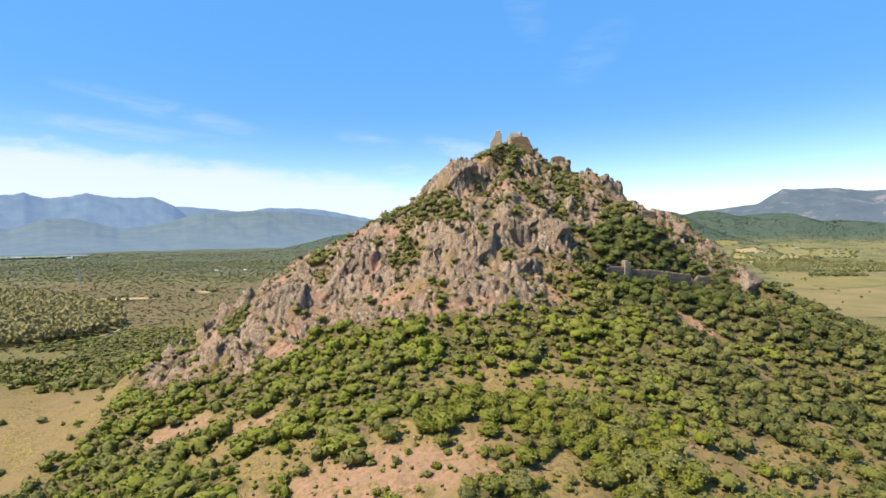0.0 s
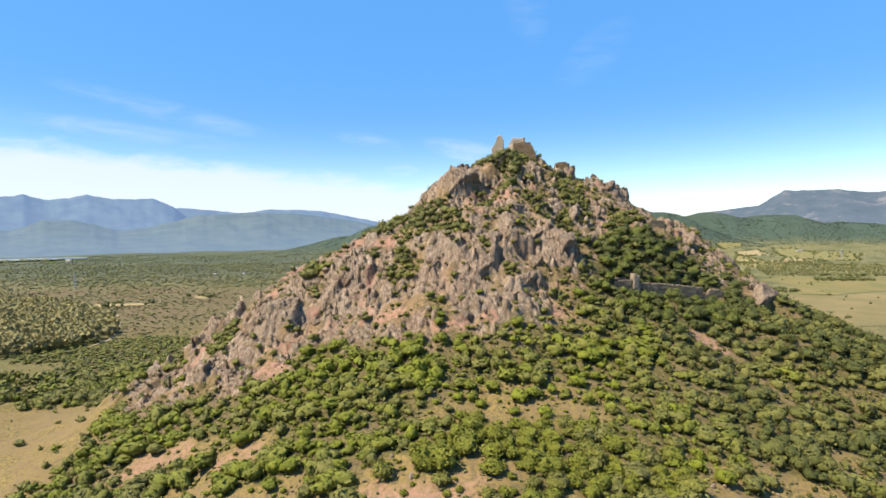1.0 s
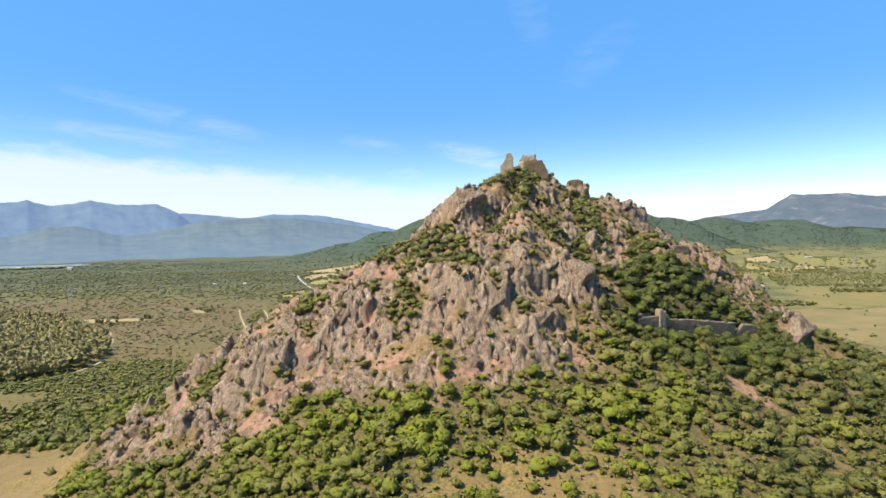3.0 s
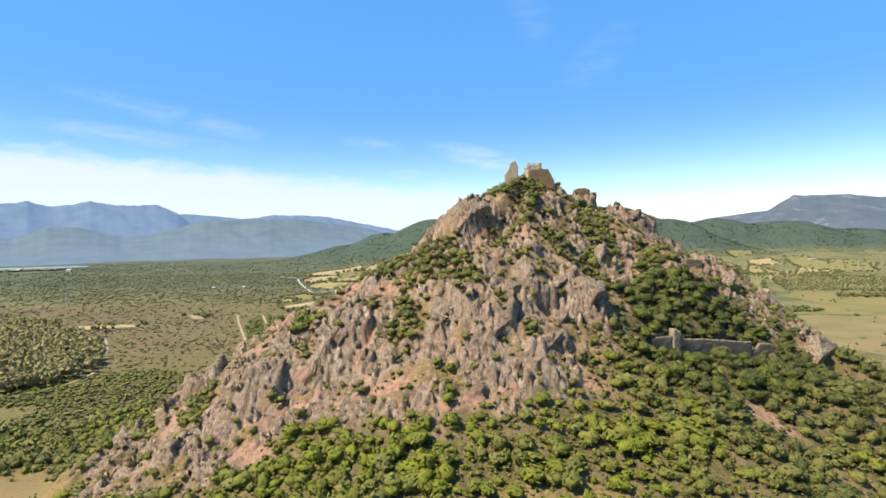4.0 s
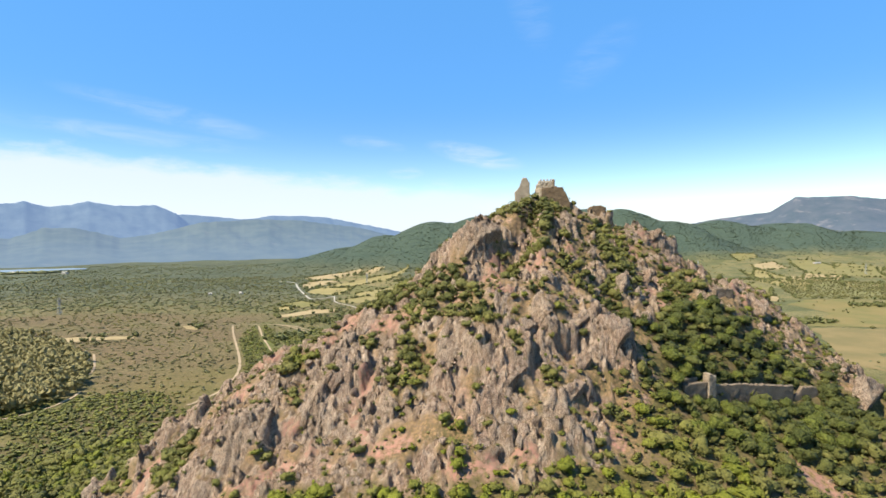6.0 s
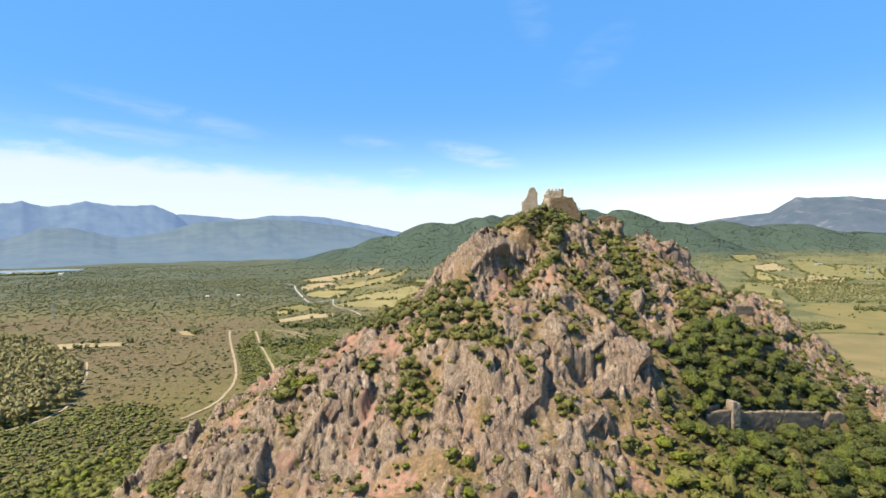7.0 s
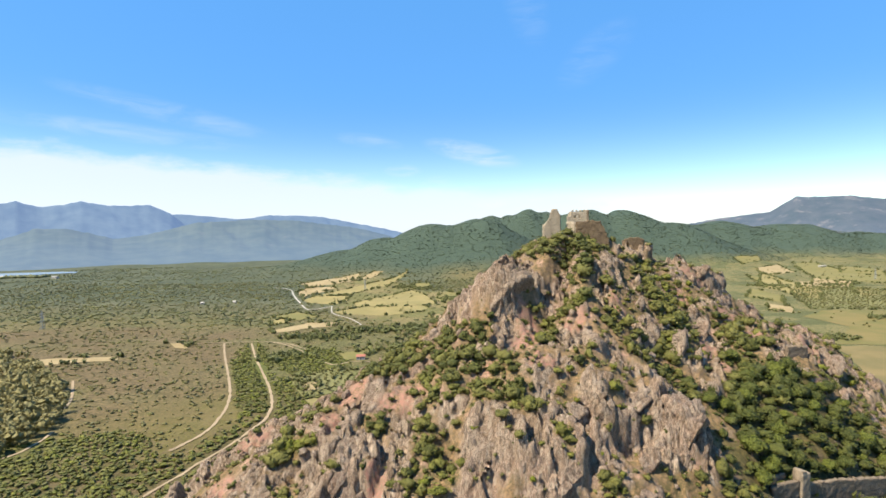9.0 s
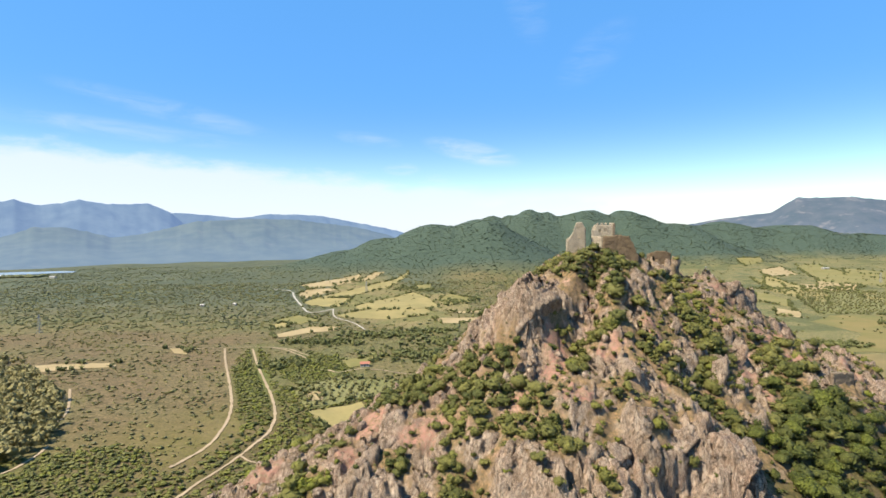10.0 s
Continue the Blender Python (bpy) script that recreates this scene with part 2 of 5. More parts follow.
RED_LOW = ((-84, 249, 4, 5, 0), (-38, 226, 2.5, 3, 0), (-36, 236, 3, 3, 0), (2, 205, 6, 2.5, 0), (-6, 204, 5, 2, 0), (-35, 216, 3, 4, 0), (-26, 213, 7, 3, 0), (-60, 218, 7, 3, 0), (-68, 215, 5, 2, 0), (-60, 231, 3, 2, 0),
           (39, 217, 3, 3, 0), (-110, 236, 3, 8, 0), (-71, 207, 7, 3, 0), (12, 208, 4, 2, 0), (-51, 221, 3, 2, 0), (-17, 130, 33, 9, 0), (-96, 174, 15, 7, 10), (-66, 165, 8, 4, 0), (97, 217, 9, 4, -20))
RED_SPOTS = RED_HIGH + RED_LOW

CRAGS = (  # x, y, z, width, height, depth, turn
    (-110, 257, 45, 9, 14, 8, 10), (-138, 245, 28, 9, 13, 8, 20), (-101, 262, 52, 8, 11, 7, 10),
    (-8, 231, 79, 12, 15, 9, 0), (7, 228, 80, 13, 16, 10, 0), (-47, 240, 72, 15, 17, 10, 10), (-76, 230, 57, 15, 18, 10, 20),
    (15, 302, 127, 6, 7, 6, 0), (66, 338, 125, 12, 9, 9, -30), (97, 341, 117, 12, 7, 8, -30), (128, 300, 85, 11, 12, 9, -35),
    (140, 256, 47, 6, 6, 5, 0), (35, 244, 90, 9, 8, 8, -10), (48, 246, 87, 9, 11, 8, -25), (62, 279, 98, 8, 10, 8, -35))

# crags with a sheer shaded face, and where that face looks, in radians from east
BOLD = (((4, 287, 115, 25, 24, 18, -20), -0.95), ((47, 243.5, 83, 18, 20, 13, -25), -0.7), ((34, 244.5, 87, 11, 13, 9, -15), -0.8), ((34, 233.5, 77, 8, 11, 7, -15), -0.8),
        ((10, 226, 74, 12, 14, 9, -10), -0.8), ((60, 276.5, 96, 10, 17, 9, -35), -0.6), ((28, 225, 70, 9, 12, 8, -10), -0.8), ((17, 239, 88, 10, 10, 8, -10), -0.9), ((76, 296, 99, 9, 12, 8, -40), -0.4))
OVERHANG = (145, 268, 53, 26, 22, 15, 38)  # the undercut end of the eastern ridge


def craggy(x, y):
    """Where the bare slope is solid crag, 0 to 1, and not loose soil and herbs."""
    knobs = most(x, y, [row[:5] for row in BUTTRESSES])
    strewn = smooth(-0.42, -0.1, fractal(x / 13, y / 13, 93, 4) - (0.26 * smooth(5, 35, x) + 0.12 * smooth(50, 80, x)) * smooth(335, 305, y))
    return np.maximum(0.9 * knobs, strewn) * (1 - 0.85 * most(x, y, GREEN)) * (1 - 0.55 * most(x, y, RED_SPOTS))


def rocky(x, y):
    """How bare the rock is, 0 to 1."""
    r, turn = around(x, y)
    reach = np.interp(turn, *zip(*ROCK_REACH)) * (1 + 0.10 * fractal(x / 16, y / 16, 21, 3))
    return smooth(6, -5, r - reach)


def crags(x, y):
    """Ribs that run down the slope, gentle to the west and sheer to the east, from buttresses to narrow flutes."""
    r, turn = around(x, y)
    a = np.radians(turn)
    rise = 0.0
    for count, tall, bend, seed in ((5, 3.2, 22, 35), (10.5, 4.6, 14, 37), (22, 2.5, 10, 43), (46, 0.6, 6, 45)):
        q = a * count + 1.25 * fractal(x / bend, y / bend, seed, 3)
        s = q - np.floor(q)
        fade = smooth(0.6, 1.6, r / count)
        rise = rise + fade * tall * (1 + 0.45 * smooth(10, 60, x)) * (0.25 + 0.75 * smooth(-0.45, 0.45, grain(x / (bend * 0.9), y / (bend * 1.3), seed + 1))) * (s - 0.42 - smooth(0.8, 0.97, s))
    return rise + 1.1 * fractal(x / 11, y / 11, 71, 3)


def cells_deep(x, y, z, seed):
    """As cells(), in three directions, with the lean of each cell's face in place of its number."""
    i, j, k = np.floor(x), np.floor(y), np.floor(z)
    first, second, face = np.full(x.shape, 9.0), np.full(x.shape, 9.0), np.zeros(x.shape)
    for a in (-1, 0, 1):
        for b in (-1, 0, 1):
            for c in (-1, 0, 1):
                u, layer = i + a, (j + b) * 31 + (k + c) * 1013
                dx, dy, dz = x - u - hashed(u, layer, seed), y - j - b - hashed(u, layer, seed + 5), z - k - c - hashed(u, layer, seed + 7)
                d = np.sqrt(dx * dx + dy * dy + dz * dz)
                nearer = d < first
                second = np.where(nearer, first, np.minimum(second, d))
                lean = hashed(u, layer, seed + 9) - 0.5 + 1.1 * ((hashed(u, layer, seed + 11) - 0.5) * dx + (hashed(u, layer, seed + 13) - 0.5) * dy + (hashed(u, layer, seed + 15) - 0.5) * dz)
                face = np.where(nearer, lean, face)
                first = np.where(nearer, d, first)
    return first, second, face


def flutes(x, y, z):
    """Worn ribs that run down the rock faces, leaning a little."""
    a, b = grain((x + 0.32 * z) / 2.9, (y + z) / 9, 131), grain((x + 0.25 * z) / 1.5, (y + z) / 5, 133)
    return 0.5 * (0.45 - np.abs(a)) + 0.3 * (0.45 - np.abs(b))


def blocks(x, y, z, size=1.0):
    """How far each spot of the rock stands out of its slope: jointed, leaning blocks in two sizes."""
    wx, wy, wz = x + 1.6 * fractal(x / 7, z / 7, 31, 2), y + 1.6 * fractal(y / 7, z / 7 + 9, 33, 2), z * 0.55
    p, q = 7.0 * size, 2.5 * size
    f1, f2, big = cells_deep(wx / p, wy / p, wz / p, 51)
    g1, g2, small = cells_deep(wx / q, wy / q, wz / q, 61)
    k1, k2, chips = cells_deep(wx / (1.15 * size), wy / (1.15 * size), wz / (1.15 * size), 77)
    return 0.4 * size * chips * smooth(0.0, 0.15, k2 - k1) + 1.7 * size * big * smooth(0.0, 0.07, f2 - f1) - 0.45 * size * smooth(0.08, 0.0, f2 - f1) + 1.15 * size * small * smooth(0.0, 0.1, g2 - g1) - 0.25 * size * smooth(0.1, 0.0, g2 - g1) + size * flutes(x, y, z)


def ledges(h, x, y):
    """Steps of cliff and shelf."""
    span = 13.0
    q = (h + 5.5 * fractal(x / 34, y / 34, 81, 2)) / span
    s = q - np.floor(q)
    return span * (smooth(0.36, 0.74, s) - s)


def land(x, y):
    x, y = np.asarray(x, float), np.asarray(y, float)
    h = hill(x, y) + landforms(x, y)
    near = smooth(700, 250, np.hypot(x - PEAK_X, y - PEAK_Y))
    bare = rocky(x, y)
    calm = 0.25 + 0.75 * smooth(10, 30, np.hypot(x - PEAK_X, y - PEAK_Y))
    on = bare > 0.01
    solid = np.zeros(h.shape)
    solid[on] = 0.22 + 0.78 * craggy(x[on], y[on])
    h = h + bare * solid * calm * (crags(x, y) + 0.3 * ledges(h, x, y)) + (1 - bare * solid) * near * 0.9 * fractal(x / 17, y / 17, 11, 3)
    out = smooth(400, 1100, np.hypot(x, y - 300))
    return h + far_hills(x, y) + out * 5.0 * fractal(x / 260, y / 260, 12, 3) - 3.0 * smooth(60, 260, x) * smooth(200, 420, y)


def height(x, y):
    return float(land(np.array([float(x)]), np.array([float(y)]))[0])


# ---- materials ----
def surface(name):
    """A new material with its nodes, world places in metres and its shader."""
    m = bpy.data.materials.new(name)
    m.use_nodes = True
    n = Nodes(m.node_tree)
    shader = n.add("ShaderNodeBsdfPrincipled")
    n.put(n.add("ShaderNodeOutputMaterial").inputs[0], shader.outputs[0])
    shader.inputs["Specular IOR Level"].default_value = 0.25
    return m, n, shader


def place_of(n):
    return n.add("ShaderNodeNewGeometry").outputs["Position"]


def relief(n, shader, height_value, distance, strength=1.0):
    bump = n.add("ShaderNodeBump")
    bump.inputs["Distance"].default_value = distance
    n.put(bump.inputs["Strength"], strength)
    n.put(bump.inputs["Height"], height_value)
    n.put(shader.inputs["Normal"], bump.outputs[0])


def rock_colour(n, where):
    big, mid, fine = n.noise(where, 0.035, 3), n.noise(where, 0.22, 5, 0.6), n.noise(where, 1.3, 5, 0.7)
    streaks = n.noise(n.scaled(where, 0.9, 0.9, 0.16), 1.0, 4, 0.6)
    grit = n.noise(n.scaled(where, 1.0, 1.0, 0.42), 2.4, 4, 0.75)
    tilted = n.add("ShaderNodeMapping")
    n.put(tilted.inputs["Vector"], where)
    tilted.inputs["Rotation"].default_value, tilted.inputs["Scale"].default_value = (0.1, 0.5, 0.1), (1.0, 0.5, 0.2)
    beds = n.noise(tilted.outputs[0], 1.0, 6, 0.66, 0.5)
    c = n.mix(n.ramp(mid, 0.38, 0.62), (0.3021, 0.2072, 0.1361), (0.3984, 0.2922, 0.2045))
    c = n.mix(n.math("MULTIPLY", n.ramp(big, 0.46, 0.62), 0.42), c, (0.342, 0.2078, 0.1434))
    c = n.mix(n.math("MULTIPLY", n.ramp(streaks, 0.5, 0.66), 0.6), c, (0.4389, 0.3486, 0.2503))
    c = n.mix(n.math("MULTIPLY", n.ramp(beds, 0.45, 0.36), 0.6), c, (0.4117, 0.328, 0.237))
    # dark flecks; cleft lines near black, the shade between the ribs painted in
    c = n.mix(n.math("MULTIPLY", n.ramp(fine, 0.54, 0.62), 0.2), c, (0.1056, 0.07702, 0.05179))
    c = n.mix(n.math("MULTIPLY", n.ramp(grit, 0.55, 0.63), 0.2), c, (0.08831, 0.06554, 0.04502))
    c = n.mix(n.math("MULTIPLY", n.ramp(grit, 0.46, 0.38), 0.55), c, (0.4661, 0.3772, 0.2769))
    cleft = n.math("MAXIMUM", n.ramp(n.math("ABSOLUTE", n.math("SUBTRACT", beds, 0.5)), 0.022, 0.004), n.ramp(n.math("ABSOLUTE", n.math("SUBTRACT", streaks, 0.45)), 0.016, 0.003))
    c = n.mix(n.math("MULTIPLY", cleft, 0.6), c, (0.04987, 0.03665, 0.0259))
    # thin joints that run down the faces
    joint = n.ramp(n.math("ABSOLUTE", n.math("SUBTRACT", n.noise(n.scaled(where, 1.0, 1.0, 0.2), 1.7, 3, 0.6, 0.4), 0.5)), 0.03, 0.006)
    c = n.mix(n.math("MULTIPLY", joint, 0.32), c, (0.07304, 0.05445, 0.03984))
    cleft = n.math("MAXIMUM", cleft, n.math("MULTIPLY", joint, 0.5))
    return c, n.math("SUBTRACT", n.math("ADD", mid, n.math("MULTIPLY", beds, -0.9)), n.math("MULTIPLY", cleft, 0.35)), fine


def skin(n, where, mid):
    """Fine relief: grain, hollows and joints."""
    bent = n.add("ShaderNodeVectorMath", operation="MULTIPLY_ADD")
    n.put(bent.inputs[0], n.add("ShaderNodeTexNoise").outputs["Color"])
    n.put(bent.inputs[0].links[0].from_node.inputs["Vector"], n.scaled(where, 0.3, 0.3, 0.3))
    bent.inputs[1].default_value = (1.6, 1.6, 1.6)
    n.put(bent.inputs[2], n.scaled(where, 0.62, 0.62, 0.3))
    joints = n.add("ShaderNodeTexVoronoi", feature="DISTANCE_TO_EDGE")
    n.put(joints.inputs["Vector"], bent.outputs[0])
    joints.inputs["Scale"].default_value = 0.9
    crack = n.ramp(joints.outputs["Distance"], 0.0, 0.12)
    return n.math("ADD", n.math("ADD", n.noise(where, 1.1, 7, 0.66), n.math("MULTIPLY", mid, 0.8)), n.math("MULTIPLY", crack, 0.45))


def ground_material():
    m, n, s = surface("hill and plain")
    where = place_of(n)
    rock, mid, fine = rock_colour(n, where)
    patch, spot = n.noise(where, 0.09, 4, 0.6), n.noise(where, 0.9, 4, 0.6)
    soil = n.mix(n.ramp(patch, 0.35, 0.65), (0.1859, 0.1262, 0.05644), (0.2424, 0.1693, 0.07304))
    scrub = n.mix(n.ramp(spot, 0.38, 0.62), (0.09296, 0.07835, 0.01726), (0.1514, 0.1235, 0.02789))
    floor = n.mix(n.ramp(patch, 0.20, 0.38), soil, scrub)
    # dark undergrowth, with the shade below shrubs and trees painted into it
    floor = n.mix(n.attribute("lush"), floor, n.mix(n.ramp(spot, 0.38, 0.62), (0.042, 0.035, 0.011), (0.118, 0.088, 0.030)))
    red = n.mix(n.ramp(spot, 0.3, 0.7), (0.3121, 0.1494, 0.1076), (0.239, 0.1474, 0.0996))
    dry = n.mix(n.ramp(patch, 0.35, 0.65), (0.2025, 0.1361, 0.04648), (0.166, 0.1142, 0.03652))
    wide, tufts = n.noise(where, 0.006, 4, 0.6), n.noise(where, 0.16, 6, 0.75)
    wood = n.mix(n.ramp(tufts, 0.36, 0.62), (0.07636, 0.07437, 0.02656), (0.1494, 0.1328, 0.04648))
    heath = n.mix(n.ramp(tufts, 0.38, 0.62), (0.108, 0.088, 0.034), (0.178, 0.138, 0.057))
    mottle = n.math("MULTIPLY_ADD", n.noise(where, 0.022, 5, 0.7), 0.55, n.math("MULTIPLY", wide, 0.45))
    plain = n.mix(n.ramp(mottle, 0.43, 0.55), wood, heath)
    plain = n.mix(n.attribute("lush"), plain, n.mix(n.ramp(tufts, 0.36, 0.62), (0.070, 0.078, 0.017), (0.130, 0.134, 0.028)))
    plain = n.mix(n.attribute("brown"), plain, n.mix(n.ramp(tufts, 0.38, 0.62), (0.098, 0.070, 0.031), (0.172, 0.118, 0.056)))
    # far plain: its haze is painted in as bluer greens
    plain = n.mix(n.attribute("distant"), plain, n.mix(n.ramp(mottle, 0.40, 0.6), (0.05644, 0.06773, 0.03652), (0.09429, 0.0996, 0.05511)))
    plain = n.mix(n.attribute("east"), plain, n.mix(n.ramp(mottle, 0.44, 0.54), (0.09628, 0.0996, 0.03453), (0.1793, 0.1527, 0.05976)))
    plain = n.mix(n.attribute("farm"), plain, n.mix(n.ramp(mottle, 0.44, 0.55), (0.1494, 0.1361, 0.04382), (0.2191, 0.1693, 0.06972)))
    bushes = n.math("MULTIPLY", n.ramp(n.noise(where, 0.5, 5, 0.72), 0.47, 0.55), 0.8)
    plain = n.mix(bushes, plain, n.mix(0.72, plain, (0.02324, 0.0239, 0.00664)))
    # wooded hills: woodland green, cooled to put their haze into the colour
    plain = n.mix(n.attribute("wood"), plain, n.mix(n.ramp(n.noise(where, 0.09, 5, 0.7), 0.38, 0.6), (0.033, 0.051, 0.036), (0.051, 0.071, 0.046)))
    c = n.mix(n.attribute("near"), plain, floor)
    c = n.mix(n.math("MULTIPLY", n.attribute("dry"), n.ramp(spot, 0.15, 0.45)), c, dry)
    tuft = n.math("MULTIPLY", n.ramp(n.noise(where, 0.3, 6, 0.72), 0.44, 0.56), 0.9)
    herb = n.mix(n.ramp(spot, 0.35, 0.65), (0.1096, 0.07511, 0.03029), (0.2283, 0.1394, 0.06806))
    herb = n.mix(n.ramp(n.noise(where, 0.14, 3), 0.56, 0.68), herb, (0.3121, 0.1892, 0.1295))
    rock = n.mix(n.math("MULTIPLY", tuft, n.attribute("ledge")), rock, herb)
    c = n.mix(n.attribute("slope"), c, herb)
    c = n.mix(n.math("MULTIPLY", n.attribute("red"), n.ramp(n.noise(where, 0.6, 6, 0.78), 0.44, 0.56)), c, red)
    litter = n.math("MULTIPLY", n.ramp(n.noise(where, 0.95, 6, 0.78), 0.45, 0.57), n.math("MULTIPLY", n.attribute("near"), 0.88))
    c = n.mix(litter, c, n.mix(n.ramp(patch, 0.4, 0.6), (0.0664, 0.0571, 0.01992), (0.1328, 0.08964, 0.05312)))
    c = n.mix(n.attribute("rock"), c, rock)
    c = n.mix(n.math("MULTIPLY", n.attribute("red"), n.math("MULTIPLY", n.ramp(n.noise(where, 0.5, 5, 0.7), 0.42, 0.56), 0.85)), c, red)
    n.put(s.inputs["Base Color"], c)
    s.inputs["Roughness"].default_value = 0.95
    relief(n, s, skin(n, where, mid), 0.75, n.math("MULTIPLY_ADD", n.attribute("rock"), 0.6, 0.28))
    return m


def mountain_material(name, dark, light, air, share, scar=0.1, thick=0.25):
    """Wooded far slopes with pale rock scars; the air before them is painted on as a blue glow, stronger towards the
    foot.
    """
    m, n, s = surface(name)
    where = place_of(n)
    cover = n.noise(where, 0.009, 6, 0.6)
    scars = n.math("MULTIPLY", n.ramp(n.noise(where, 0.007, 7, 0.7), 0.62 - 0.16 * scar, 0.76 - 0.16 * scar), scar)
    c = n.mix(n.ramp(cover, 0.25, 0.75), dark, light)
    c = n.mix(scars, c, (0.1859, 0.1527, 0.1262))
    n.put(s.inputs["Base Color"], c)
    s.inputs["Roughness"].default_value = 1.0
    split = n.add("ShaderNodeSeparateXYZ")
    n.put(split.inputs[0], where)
    # the slopes emit their haze, no air stands before them
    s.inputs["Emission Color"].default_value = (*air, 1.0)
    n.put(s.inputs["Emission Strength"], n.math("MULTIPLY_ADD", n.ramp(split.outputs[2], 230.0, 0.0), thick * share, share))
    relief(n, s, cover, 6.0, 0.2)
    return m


GROUND = ground_material()


# ---- meshes ----
def sheet(name, x, y, z, material):
    """A mesh over a grid of places."""
    rows, columns = z.shape
    verts = np.stack([x, y, z], -1).reshape(-1, 3)
    at = np.arange(rows * columns).reshape(rows, columns)
    quads = np.stack([at[:-1, :-1], at[:-1, 1:], at[1:, 1:], at[1:, :-1]], -1).reshape(-1, 4)
    return raw(name, verts, quads, material)


def raw(name, verts, faces, material):
    """A mesh from arrays of corners and of faces with one count of corners."""
    mesh = bpy.data.meshes.new(name)
    faces = np.asarray(faces, np.int32)
    count, sides = faces.shape
    mesh.vertices.add(len(verts))
    mesh.vertices.foreach_set("co", np.asarray(verts, np.float32).ravel())
    mesh.loops.add(count * sides)
    mesh.loops.foreach_set("vertex_index", faces.ravel())
    mesh.polygons.add(count)
    mesh.polygons.foreach_set("loop_start", np.arange(0, count * sides, sides, dtype=np.int32))
    mesh.update(calc_edges=True)
    mesh.materials.append(material)
    return mesh


def spread(mesh, name, values):
    mesh.attributes.new(name, "FLOAT", "POINT").data.foreach_set("value", np.asarray(values, np.float32).ravel())


def stretched(low, high, step, start, stop, growth):
    """Places from start to stop, a step apart between low and high and ever wider outside."""
    out = list(np.arange(low, high, step))
    for sign, end, limit in ((1, out[-1], stop), (-1, low, start)):
        d, p, more = step, end, []
        while sign * (limit - p) > 0:
            d *= growth
            p += sign * d
            more.append(p)
        out = out + more if sign > 0 else more[::-1] + out
    return np.array(out)


FIELD_WEST = (-196, 190, 66, 88, 14)  # the mown field under the western foot


LUSH = ((-190, 345, 70, 60, 0), (-260, 400, 60, 40, 20), (-215, 605, 19, 135, 21), (-130, 420, 45, 60, 0), (-150, 520, 22, 60, 20), (-120, 330, 50, 60, 0), (-120, 480, 50, 60, 0), (-165, 640, 36, 60, 20), (-196, 560, 15, 100, 21))  # green thickets by the tracks and the western foot
HEATHLAND = ((-400, 640, 170, 110, 12), (-260, 520, 60, 120, 25), (-520, 780, 200, 60, 5), (-330, 790, 140, 40, 0))  # brown open heath west of the tracks
FARMLAND = ((-185, 1240, 112, 420, 17), (-60, 1150, 60, 160, 10))  # grazed and cropped land under the wooded hills


def gully_at(x, y):
    """The wooded gully below the eastern ridge, 0 to 1."""
    r, turn = around(x, y)
    return smooth(-80, -70, turn) * smooth(-24, -32, turn) * smooth(45, 58, r) * smooth(122, 105, r)


LAY = {}  # the sheet as built, to lay things on


def floor_at(x, y):
    """The built sheet's height."""
    x, y = np.asarray(x, float), np.asarray(y, float)
    xs, ys, z = LAY["xs"], LAY["ys"], LAY["z"]
    i, j = np.clip(np.searchsorted(xs, x) - 1, 0, len(xs) - 2), np.clip(np.searchsorted(ys, y) - 1, 0, len(ys) - 2)
    u, v = (x - xs[i]) / (xs[i + 1] - xs[i]), (y - ys[j]) / (ys[j + 1] - ys[j])
    return (z[j, i] * (1 - u) + z[j, i + 1] * u) * (1 - v) + (z[j + 1, i] * (1 - u) + z[j + 1, i + 1] * u) * v


